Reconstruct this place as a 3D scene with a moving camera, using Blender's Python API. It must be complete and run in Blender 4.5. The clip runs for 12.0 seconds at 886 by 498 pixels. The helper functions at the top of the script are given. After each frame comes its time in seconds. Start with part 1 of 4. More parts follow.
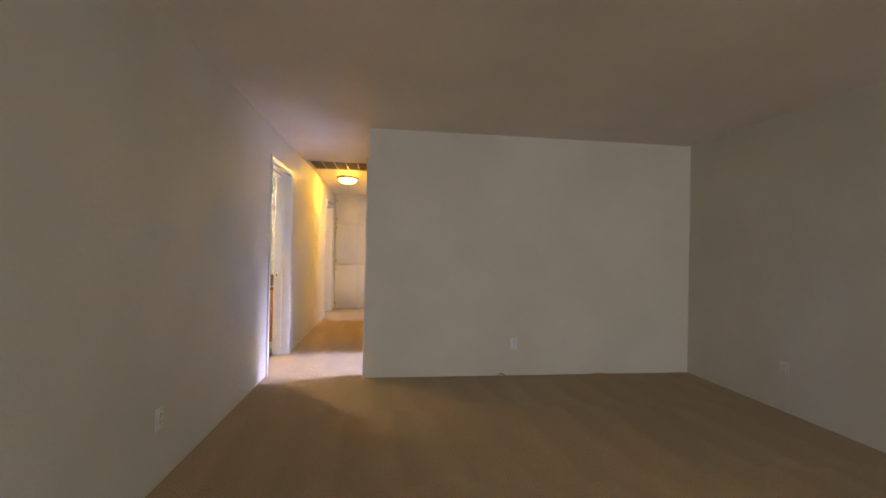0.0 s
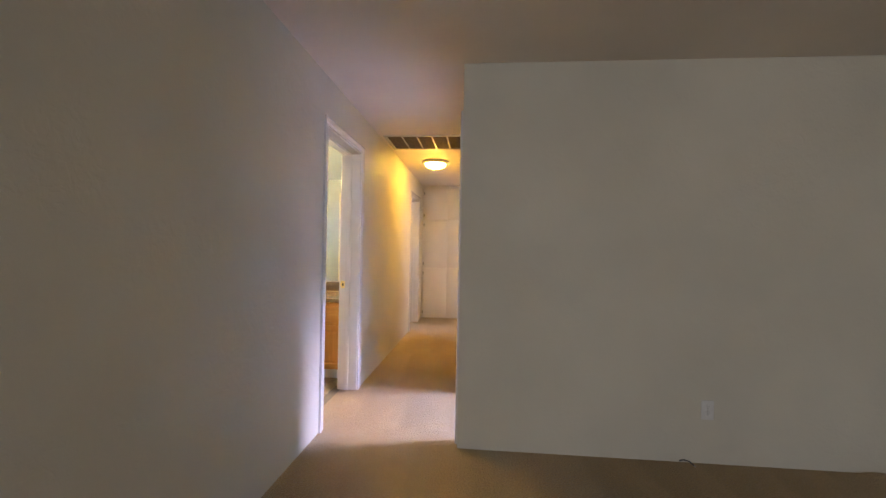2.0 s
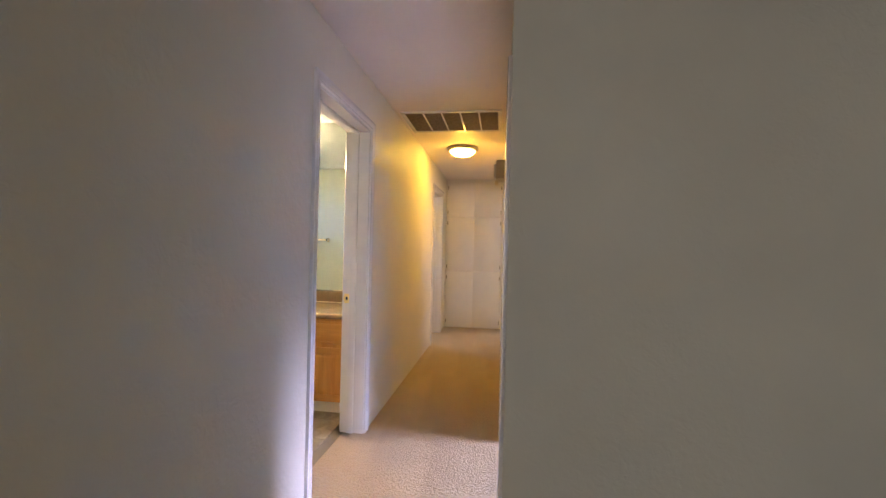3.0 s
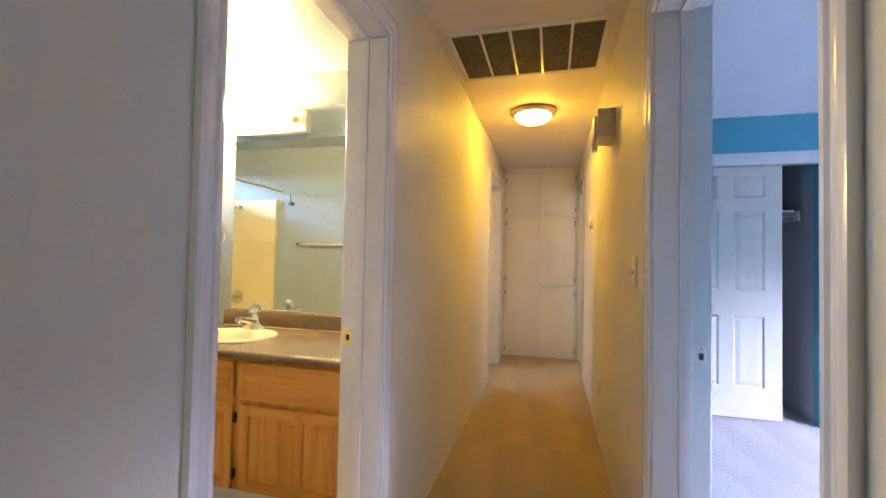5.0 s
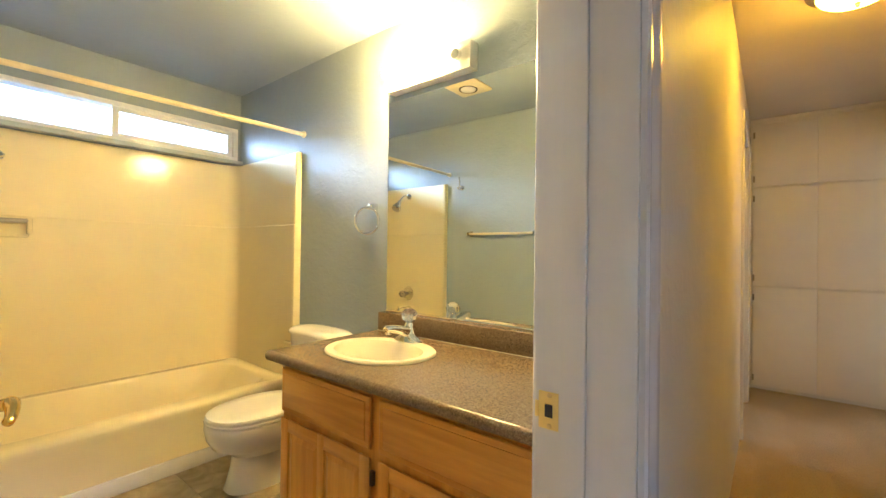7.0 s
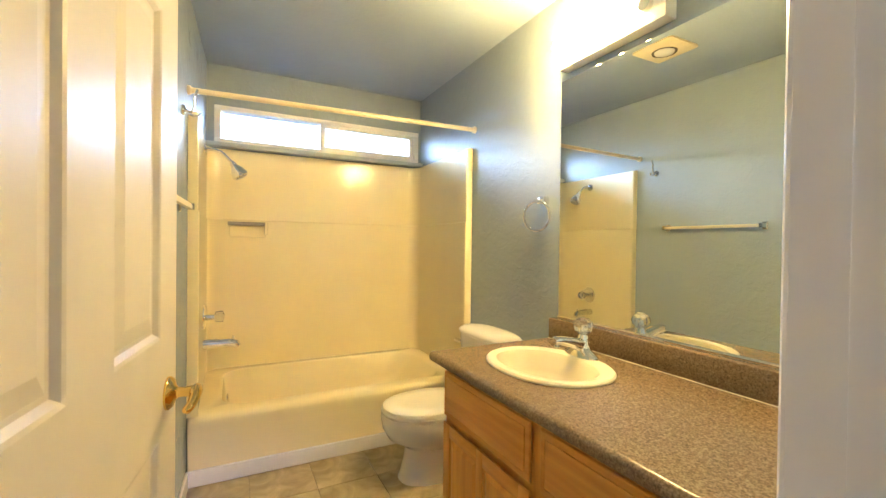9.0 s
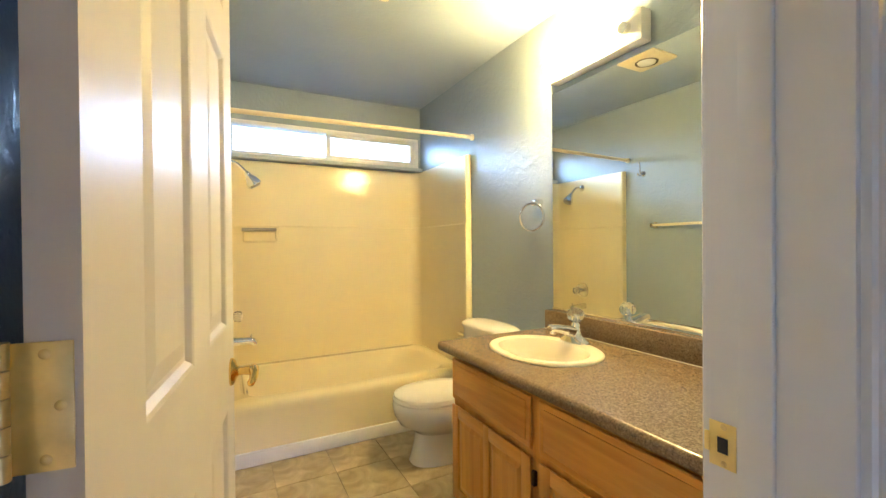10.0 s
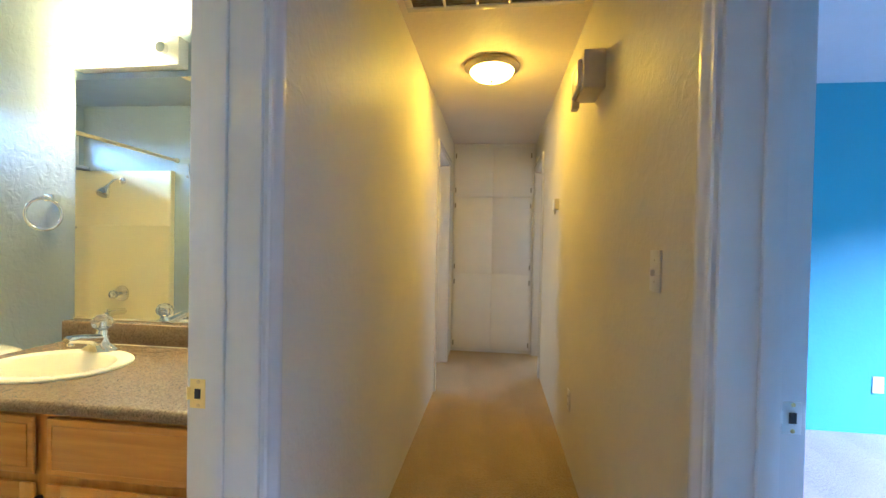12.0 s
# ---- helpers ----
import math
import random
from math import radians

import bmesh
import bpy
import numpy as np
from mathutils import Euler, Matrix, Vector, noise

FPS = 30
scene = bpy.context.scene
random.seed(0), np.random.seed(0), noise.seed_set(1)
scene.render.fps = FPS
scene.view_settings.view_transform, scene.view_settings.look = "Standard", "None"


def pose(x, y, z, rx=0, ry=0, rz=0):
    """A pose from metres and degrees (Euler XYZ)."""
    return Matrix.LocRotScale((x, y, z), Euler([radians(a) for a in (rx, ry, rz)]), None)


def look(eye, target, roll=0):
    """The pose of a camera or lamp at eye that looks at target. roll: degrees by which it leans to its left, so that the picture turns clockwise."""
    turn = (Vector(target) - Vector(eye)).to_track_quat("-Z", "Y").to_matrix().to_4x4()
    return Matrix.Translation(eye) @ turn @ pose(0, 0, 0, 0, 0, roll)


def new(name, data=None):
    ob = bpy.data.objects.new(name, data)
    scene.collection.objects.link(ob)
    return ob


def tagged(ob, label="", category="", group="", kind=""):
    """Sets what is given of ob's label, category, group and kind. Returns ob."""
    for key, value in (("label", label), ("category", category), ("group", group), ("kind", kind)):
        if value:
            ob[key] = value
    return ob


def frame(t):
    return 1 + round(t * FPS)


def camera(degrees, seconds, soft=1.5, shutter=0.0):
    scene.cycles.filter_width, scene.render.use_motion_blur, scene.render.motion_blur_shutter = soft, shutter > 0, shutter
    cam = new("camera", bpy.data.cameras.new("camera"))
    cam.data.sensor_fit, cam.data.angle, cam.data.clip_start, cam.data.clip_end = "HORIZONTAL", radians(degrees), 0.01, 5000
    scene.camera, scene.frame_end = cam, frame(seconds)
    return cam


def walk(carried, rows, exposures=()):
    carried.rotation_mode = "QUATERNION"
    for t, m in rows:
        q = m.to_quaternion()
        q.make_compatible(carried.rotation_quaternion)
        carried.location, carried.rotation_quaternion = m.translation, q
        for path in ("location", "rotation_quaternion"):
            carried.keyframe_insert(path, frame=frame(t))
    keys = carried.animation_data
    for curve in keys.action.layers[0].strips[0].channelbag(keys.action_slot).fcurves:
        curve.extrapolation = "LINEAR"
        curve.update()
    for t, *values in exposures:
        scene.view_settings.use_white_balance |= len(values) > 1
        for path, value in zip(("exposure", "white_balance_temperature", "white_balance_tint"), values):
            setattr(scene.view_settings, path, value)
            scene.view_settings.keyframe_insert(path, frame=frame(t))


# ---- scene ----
cam = camera(93.8, 12.0)
PATH = [
    (0, (1.171, -0.111, 1.241), (1.425, 1.873, 1.256), 1.2),
    (0.5, (1.164, 0.222, 1.242), (1.206, 2.221, 1.257), 1.3),
    (1, (1.144, 0.612, 1.276), (1.115, 2.612, 1.281), 1.3),
    (1.5, (1.132, 0.985, 1.235), (1.019, 2.982, 1.252), 1.1),
    (2, (1.064, 1.37, 1.251), (0.888, 3.362, 1.258), 1.1),
    (2.5, (1.016, 1.775, 1.263), (0.785, 3.762, 1.272), 1.2),
    (3, (0.917, 2.197, 1.296), (0.638, 4.178, 1.293), 1.4),
    (4.8, (0.655, 3.39, 1.252), (0.173, 5.331, 1.296), 1.0),
    (5, (0.615, 3.503, 1.239), (0.107, 5.436, 1.288), 1.1),
    (5.5, (0.518, 3.791, 1.227), (-0.152, 5.675, 1.274), 1.1),
    (6, (0.391, 4.007, 1.209), (-0.485, 5.804, 1.252), 0.9),
    (6.5, (0.26, 4.166, 1.205), (-0.796, 5.864, 1.237), 0.8),
    (7, (0.158, 4.287, 1.201), (-1.084, 5.854, 1.216), 0.7),
    (7.5, (0.081, 4.4, 1.213), (-1.412, 5.732, 1.207), -0.0),
    (7.7, (0.051, 4.439, 1.213), (-1.531, 5.663, 1.207), 0.1),
    (9.3, (0.049, 4.465, 1.221), (-1.746, 5.347, 1.213), 0.5),
    (9.5, (0.075, 4.459, 1.207), (-1.724, 5.332, 1.209), 0.3),
    (10, (0.197, 4.343, 1.217), (-1.585, 5.266, 1.201), -0.5),
    (10.5, (0.31, 4.225, 1.213), (-1.273, 5.447, 1.187), 0.4),
    (11, (0.402, 4.135, 1.224), (-0.807, 5.728, 1.197), 1.0),
    (11.5, (0.466, 4.126, 1.253), (-0.233, 6.0, 1.223), 1.0),
    (12, (0.498, 4.13, 1.271), (0.25, 6.115, 1.243), 1.1),
]
walk(cam, [(t, look(eye, target, roll)) for t, eye, target, roll in PATH],
     [(0.0, 0.50, 6050, 23), (1.5, 0.36, 5980, 23), (3.0, 0.21, 5960, 22), (5.0, 0.17, 6100, 14), (6.5, -0.13, 6400, 11), (9.5, -0.13, 6200, 12), (10.5, -0.07, 5650, 7), (12.0, 0.03, 5100, 5)])

# ---- world and large lights ----
world = bpy.data.worlds.new("world")
scene.world = world
world.use_nodes = True
_nt = world.node_tree
_sky = _nt.nodes.new("ShaderNodeTexSky")
_sky.sky_type = "NISHITA"
_sky.sun_disc = False
_sky.sun_elevation = radians(38)
_sky.sun_rotation = radians(200)
_nt.links.new(_sky.outputs[0], _nt.nodes["Background"].inputs[0])
_nt.nodes["Background"].inputs[1].default_value = 0.1


def area_lamp(name, place, aim, w, h, watts, colour, spread=180):
    d = bpy.data.lights.new(name, "AREA")
    d.shape, d.size, d.size_y, d.energy, d.color, d.spread = "RECTANGLE", w, h, watts, colour, radians(spread)
    ob = new(name, d)
    ob.matrix_world = look(place, aim)
    return ob


# daylight in the window openings
DAY = (0.90, 0.90, 1.0)
BLUE_DAY = (0.67, 0.675, 1.0)
LIVING_W, BED_W, BATH_W, SIDE_W = 80, 14000, 520, 52
area_lamp("living_window_light", (2.5, -5.92, 1.4), (2.5, 0, 1.2), 2.4, 1.6, LIVING_W, (0.93, 1.0, 0.99))
area_lamp("bedroom_window_light", (8.0, 4.2, 3.9), (5.0, 5.25, 1.6), 7.0, 2.2, BED_W, BLUE_DAY)
area_lamp("bath_window_light", (-4.5, 4.95, 2.32), (-3.3, 4.95, 2.32), 3.8, 0.44, BATH_W, (0.45, 0.67, 1.0))
area_lamp("side_room_window_light", (-2.2, 9.15, 1.5), (-2.0, 8.0, 1.2), 1.2, 1.1, SIDE_W, DAY)
area_lamp("far_room_window_light", (2.9, 10.45, 1.5), (2.7, 9.0, 1.1), 1.2, 1.1, SIDE_W, DAY)


# ---- materials ----
def ramp(nt, src, lo, hi, a=0.3, b=0.7):
    r = nt.nodes.new("ShaderNodeValToRGB")
    r.color_ramp.elements[0].position, r.color_ramp.elements[1].position = a, b
    r.color_ramp.elements[0].color, r.color_ramp.elements[1].color = (*lo, 1), (*hi, 1)
    nt.links.new(src, r.inputs[0])
    return r.outputs[0]


def tex_noise(nt, scale, detail=3, rough=0.5, stretch=None, dist=0.0):
    co = nt.nodes.new("ShaderNodeTexCoord")
    out = co.outputs["Object"]
    if stretch:
        m = nt.nodes.new("ShaderNodeMapping")
        m.inputs["Scale"].default_value = stretch
        nt.links.new(out, m.inputs[0])
        out = m.outputs[0]
    n = nt.nodes.new("ShaderNodeTexNoise")
    n.inputs["Scale"].default_value, n.inputs["Detail"].default_value = scale, detail
    n.inputs["Roughness"].default_value, n.inputs["Distortion"].default_value = rough, dist
    nt.links.new(out, n.inputs["Vector"])
    return n.outputs["Fac"]


def add_bump(nt, bsdf, height, strength, distance, chain=None):
    b = nt.nodes.new("ShaderNodeBump")
    b.inputs["Strength"].default_value, b.inputs["Distance"].default_value = strength, distance
    nt.links.new(height, b.inputs["Height"])
    if chain:
        nt.links.new(chain, b.inputs["Normal"])
    nt.links.new(b.outputs[0], bsdf.inputs["Normal"])
    return b.outputs[0]


def shade(c, k):
    return tuple(min(1.0, v * k) for v in c)


def base(name, colour, rough=0.5, metal=0.0):
    m = bpy.data.materials.new(name)
    m.use_nodes = True
    b = m.node_tree.nodes["Principled BSDF"]
    b.inputs["Base Color"].default_value = (*colour, 1)
    b.inputs["Roughness"].default_value, b.inputs["Metallic"].default_value = rough, metal
    return m, m.node_tree, b


def paint(name, colour, rough=0.5, bump=0.25, scale=45.0, var=0.05):
    """Rolled wall paint over an uneven knock-down texture."""
    m, nt, b = base(name, colour, rough)
    big = tex_noise(nt, 1.3, 3)
    nt.links.new(ramp(nt, big, shade(colour, 1 - var), shade(colour, 1 + var)), b.inputs["Base Color"])
    fine = tex_noise(nt, scale, 4, 0.55)
    coarse = tex_noise(nt, scale * 0.22, 3, 0.5, dist=0.6)
    isle = ramp(nt, tex_noise(nt, scale * 0.42, 3, 0.55, dist=1.0), (0, 0, 0), (1, 1, 1), 0.47, 0.56)
    n = add_bump(nt, b, fine, bump, 0.003)
    n = add_bump(nt, b, isle, bump * 0.55, 0.0025, n)
    add_bump(nt, b, coarse, bump * 0.6, 0.01, n)
    r = nt.nodes.new("ShaderNodeMapRange")
    r.inputs[3].default_value, r.inputs[4].default_value = rough - 0.07, rough + 0.07
    nt.links.new(tex_noise(nt, 6, 2), r.inputs[0])
    nt.links.new(r.outputs[0], b.inputs["Roughness"])
    return m


def plain(name, colour, rough=0.4, metal=0.0, var=0.04, scale=25, bump=0.0, coat=0.0):
    m, nt, b = base(name, colour, rough, metal)
    n = tex_noise(nt, scale, 4)
    nt.links.new(ramp(nt, n, shade(colour, 1 - var), shade(colour, 1 + var)), b.inputs["Base Color"])
    r = nt.nodes.new("ShaderNodeMapRange")
    r.inputs[3].default_value, r.inputs[4].default_value = max(0.02, rough - 0.05), rough + 0.06
    nt.links.new(tex_noise(nt, scale * 0.3, 3), r.inputs[0])
    nt.links.new(r.outputs[0], b.inputs["Roughness"])
    b.inputs["Coat Weight"].default_value = coat
    if bump:
        add_bump(nt, b, tex_noise(nt, scale * 4, 4), bump, 0.002)
    return m


def wood(name, dark, light, axis):
    """Clear-coated oak with the grain along one axis (0 x, 1 y, 2 z)."""
    m, nt, b = base(name, light, 0.38)
    st = [22.0, 22.0, 22.0]
    st[axis] = 1.6
    g = tex_noise(nt, 1.0, 5, 0.6, st, 0.35)
    nt.links.new(ramp(nt, g, dark, light, 0.32, 0.62), b.inputs["Base Color"])
    st2 = [150.0, 150.0, 150.0]
    st2[axis] = 5.0
    f = tex_noise(nt, 1.0, 2, 0.5, st2)
    add_bump(nt, b, f, 0.12, 0.001)
    b.inputs["Coat Weight"].default_value, b.inputs["Coat Roughness"].default_value = 0.12, 0.3
    return m


def carpet_mat(name, colour):
    """Cut-pile carpet with tufts and the lighter and darker nap of vacuum strokes."""
    m, nt, b = base(name, colour, 0.95)
    co = nt.nodes.new("ShaderNodeTexCoord")
    tuft = nt.nodes.new("ShaderNodeTexVoronoi")
    tuft.inputs["Scale"].default_value = 80
    nt.links.new(co.outputs["Object"], tuft.inputs["Vector"])

    def calc(op, p, q=None):
        n = nt.nodes.new("ShaderNodeMath")
        n.operation = op
        for k, v in enumerate((p, q)):
            if isinstance(v, (int, float)):
                n.inputs[k].default_value = v
            elif v is not None:
                nt.links.new(v, n.inputs[k])
        return n.outputs[0]

    xyz = nt.nodes.new("ShaderNodeSeparateXYZ")
    nt.links.new(co.outputs["Object"], xyz.inputs[0])
    # overlapping passes of the vacuum cleaner, in rows about a metre deep
    wander = tex_noise(nt, 1.6, 2, 0.5)
    row = calc("FLOOR", calc("ADD", calc("MULTIPLY", xyz.outputs[1], 0.93), calc("MULTIPLY", wander, 0.16)))
    along = calc("ADD", calc("MULTIPLY", xyz.outputs[0], 2.9), calc("MULTIPLY", row, 0.37))
    along = calc("ADD", along, calc("ADD", calc("MULTIPLY", xyz.outputs[1], 0.18), calc("MULTIPLY", wander, 0.4)))
    pass_edge = calc("FRACT", along)
    lean = nt.nodes.new("ShaderNodeValToRGB")
    e = lean.color_ramp.elements
    e[0].position, e[1].position = 0.0, 1.0
    e[0].color, e[1].color = (0.25, 0.25, 0.25, 1), (0.3, 0.3, 0.3, 1)
    for at, v in ((0.08, 0.0), (0.42, 0.35), (0.60, 0.95), (0.92, 1.0)):
        k = e.new(at)
        k.color = (v, v, v, 1)
    nt.links.new(pass_edge, lean.inputs[0])
    fade = ramp(nt, tex_noise(nt, 1.3, 4, 0.65), (0.15, 0.15, 0.15), (1, 1, 1), 0.38, 0.64)
    nap = ramp(nt, calc("MULTIPLY", lean.outputs[0], fade), shade(colour, 0.94), shade(colour, 1.13), 0.0, 1.0)
    speck = ramp(nt, tex_noise(nt, 110, 3, 0.7), (0.66, 0.66, 0.66), (1.18, 1.18, 1.18), 0.32, 0.68)
    mix = nt.nodes.new("ShaderNodeMix")
    mix.data_type, mix.blend_type = "RGBA", "MULTIPLY"
    mix.inputs[0].default_value = 1.0
    nt.links.new(nap, mix.inputs[6])
    nt.links.new(speck, mix.inputs[7])
    nt.links.new(mix.outputs[2], b.inputs["Base Color"])
    n = add_bump(nt, b, tuft.outputs["Distance"], 0.35, 0.012)
    add_bump(nt, b, tex_noise(nt, 52, 5, 0.7), 1.0, 0.022, n)
    b.inputs["Sheen Weight"].default_value, b.inputs["Sheen Roughness"].default_value = 0.25, 0.6
    b.inputs["Specular IOR Level"].default_value = 0.1
    return m


def speckle(name):
    """Brown speckled laminate."""
    m, nt, b = base(name, (0.16, 0.11, 0.08), 0.24)
    a = tex_noise(nt, 135, 3, 0.75)
    c = tex_noise(nt, 230, 2, 0.6)
    r = nt.nodes.new("ShaderNodeValToRGB")
    e = r.color_ramp.elements
    e[0].position, e[0].color = 0.36, (0.085, 0.062, 0.038, 1)
    e[1].position, e[1].color = 0.66, (0.30, 0.235, 0.145, 1)
    k = e.new(0.5)
    k.color = (0.19, 0.13, 0.075, 1)
    mx = nt.nodes.new("ShaderNodeMath")
    mx.operation = "ADD"
    s1 = nt.nodes.new("ShaderNodeMath")
    s1.operation = "MULTIPLY"
    s1.inputs[1].default_value = 0.6
    s2 = nt.nodes.new("ShaderNodeMath")
    s2.operation = "MULTIPLY"
    s2.inputs[1].default_value = 0.4
    nt.links.new(a, s1.inputs[0])
    nt.links.new(c, s2.inputs[0])
    nt.links.new(s1.outputs[0], mx.inputs[0])
    nt.links.new(s2.outputs[0], mx.inputs[1])
    nt.links.new(mx.outputs[0], r.inputs[0])
    nt.links.new(r.outputs[0], b.inputs["Base Color"])
    add_bump(nt, b, a, 0.08, 0.001)
    return m


def tile_mat(name):
    """Beige stone-look sheet tile, each piece a little different."""
    m, nt, b = base(name, (0.42, 0.36, 0.26), 0.38)
    oi = nt.nodes.new("ShaderNodeObjectInfo")
    cloud = tex_noise(nt, 5.5, 6, 0.62, dist=0.8)
    col = ramp(nt, cloud, (0.26, 0.205, 0.12), (0.56, 0.47, 0.31), 0.3, 0.68)
    v = nt.nodes.new("ShaderNodeMapRange")
    v.inputs[3].default_value, v.inputs[4].default_value = 0.85, 1.12
    nt.links.new(oi.outputs["Random"], v.inputs[0])
    mix = nt.nodes.new("ShaderNodeMix")
    mix.data_type, mix.blend_type = "RGBA", "MULTIPLY"
    mix.inputs[0].default_value = 1.0
    nt.links.new(col, mix.inputs[6])
    nt.links.new(v.outputs[0], mix.inputs[7])
    nt.links.new(mix.outputs[2], b.inputs["Base Color"])
    add_bump(nt, b, tex_noise(nt, 40, 4), 0.15, 0.002)
    return m


def glow(name, colour, strength):
    m, nt, b = base(name, (0.9, 0.88, 0.82), 0.3)
    b.inputs["Emission Color"].default_value = (*colour, 1)
    b.inputs["Emission Strength"].default_value = strength
    return m


def clear(name, rough=0.0, tint=(1, 1, 1)):
    m, nt, b = base(name, tint, rough)
    b.inputs["Transmission Weight"].default_value, b.inputs["IOR"].default_value = 1.0, 1.49
    return m


M = {}
M["wall"] = paint("wall_paint", (0.66, 0.625, 0.52), 0.52, 0.33)
M["wall"].node_tree.nodes["Principled BSDF"].inputs["Specular IOR Level"].default_value = 0.17
M["ceiling"] = paint("ceiling_paint", (0.80, 0.725, 0.64), 0.6, 0.3, 38)
M["bath"] = paint("bath_paint", (0.31, 0.365, 0.415), 0.22, 0.52, 42)
M["bath_ceiling"] = paint("bath_ceiling_paint", (0.28, 0.34, 0.43), 0.40, 0.22, 42)
M["blue"] = paint("blue_paint", (0.10, 0.37, 0.46), 0.5, 0.2)
M["bed_ceiling"] = paint("bed_ceiling_paint", (0.62, 0.63, 0.65), 0.7, 0.3, 38)
M["grey"] = paint("closet_paint", (0.40, 0.40, 0.40), 0.6, 0.2)
M["trim"] = plain("trim_gloss", (0.74, 0.72, 0.70), 0.22, 0, 0.03, 12, 0.05)
M["door"] = plain("door_gloss", (0.60, 0.56, 0.48), 0.38, 0, 0.03, 9, 0.06)
M["door"].node_tree.nodes["Principled BSDF"].inputs["Specular IOR Level"].default_value = 0.18
M["cab_white"] = plain("cabinet_white", (0.78, 0.75, 0.70), 0.34, 0, 0.02, 6)
M["carpet"] = carpet_mat("carpet_beige", (0.51, 0.368, 0.18))
M["carpet_bed"] = carpet_mat("carpet_pale", (0.50, 0.46, 0.42))
M["oak_v"] = wood("oak_upright", (0.52, 0.215, 0.028), (0.69, 0.335, 0.060), 2)
M["oak_h"] = wood("oak_along", (0.52, 0.215, 0.028), (0.69, 0.335, 0.060), 0)
M["laminate"] = speckle("speckled_laminate")
M["tile"] = tile_mat("floor_tile")
M["grout"] = plain("grout", (0.27, 0.23, 0.16), 0.8)
M["acrylic"] = plain("cream_acrylic", (0.86, 0.75, 0.47), 0.16, 0, 0.02, 3)
M["china"] = plain("bone_china", (0.86, 0.83, 0.76), 0.10, 0, 0.01, 5)
M["sink"] = plain("cream_china", (0.82, 0.75, 0.58), 0.24, 0, 0.01, 5)
M["satin"] = plain("satin_chrome", (0.86, 0.85, 0.82), 0.34, 0.15, 0.03)
M["chrome"] = plain("chrome", (0.80, 0.79, 0.78), 0.07, 1.0, 0.02)
M["nickel"] = plain("brushed_nickel", (0.46, 0.42, 0.36), 0.30, 1.0, 0.05)
M["brass"] = plain("polished_brass", (0.80, 0.56, 0.18), 0.14, 1.0, 0.06)
M["pale_brass"] = plain("satin_brass", (0.90, 0.72, 0.28), 0.38, 0.7, 0.06)
M["old_brass"] = plain("worn_brass", (0.78, 0.62, 0.28), 0.34, 1.0, 0.15, 30)
M["bronze"] = plain("dark_bronze", (0.10, 0.075, 0.05), 0.4, 0.8, 0.2, 60)
M["dull"] = plain("painted_hinge", (0.34, 0.30, 0.23), 0.45, 0.4, 0.2, 60)
M["black"] = plain("black_gap", (0.02, 0.02, 0.02), 0.7)
M["rod"] = plain("cream_enamel", (0.78, 0.66, 0.42), 0.3, 0, 0.04)
M["plastic"] = plain("white_plastic", (0.72, 0.71, 0.68), 0.35)
M["almond"] = plain("almond_plastic", (0.62, 0.55, 0.42), 0.45)
M["filter"] = plain("dark_louvre", (0.16, 0.13, 0.10), 0.7, 0, 0.25, 40)
M["vinyl"] = plain("white_vinyl", (0.80, 0.80, 0.80), 0.35)
M["mirror"], _t, _b = base("mirror_silver", (0.86, 0.90, 0.87), 0.0, 1.0)
M["glass"] = clear("pane_glass")
M["crystal"] = clear("crystal_acrylic", 0.02)
M["crystal"].node_tree.nodes["Principled BSDF"].inputs["Transmission Weight"].default_value = 0.92
M["ledge"] = plain("ledge_paint", (0.52, 0.57, 0.60), 0.35)
M["lamp"] = glow("lamp_glass", (1.0, 0.55, 0.045), 80.0)
M["bulb"] = glow("globe_bulb", (1.0, 0.68, 0.235), 800.0)


# ---- mesh helpers ----
def box(bm, x0, x1, y0, y1, z0, z1, bevel=0.0):
    r = bmesh.ops.create_cube(bm, size=1.0)
    for v in r["verts"]:
        v.co = Vector((x0 + (v.co.x + .5) * (x1 - x0), y0 + (v.co.y + .5) * (y1 - y0), z0 + (v.co.z + .5) * (z1 - z0)))
    if bevel:
        es = list({e for v in r["verts"] for e in v.link_edges})
        bmesh.ops.bevel(bm, geom=es, offset=bevel, segments=2, affect="EDGES", profile=0.5)
    return bm


def one_box(*a, bevel=0.0):
    return box(bmesh.new(), *a, bevel=bevel)


def loft(bm, rings, cap0=True, cap1=True):
    vs = [[bm.verts.new(p) for p in r] for r in rings]
    n = len(rings[0])
    for a, b in zip(vs, vs[1:]):
        for i in range(n):
            bm.faces.new((a[i], a[(i + 1) % n], b[(i + 1) % n], b[i]))
    if cap0:
        bm.faces.new(list(reversed(vs[0])))
    if cap1:
        bm.faces.new(vs[-1])
    return bm


def lathe(bm, profile, centre=(0, 0, 0), axis="z", n=32):
    """profile: (radius, height) pairs, turned about an axis through centre."""
    c = Vector(centre)
    rings = []
    for r, h in profile:
        ring = []
        for i in range(n):
            a = 2 * math.pi * i / n
            u, v = r * math.cos(a), r * math.sin(a)
            p = {"z": (u, v, h), "y": (v, h, u), "x": (h, u, v)}[axis]
            ring.append(c + Vector(p))
        rings.append(ring)
    return loft(bm, rings)


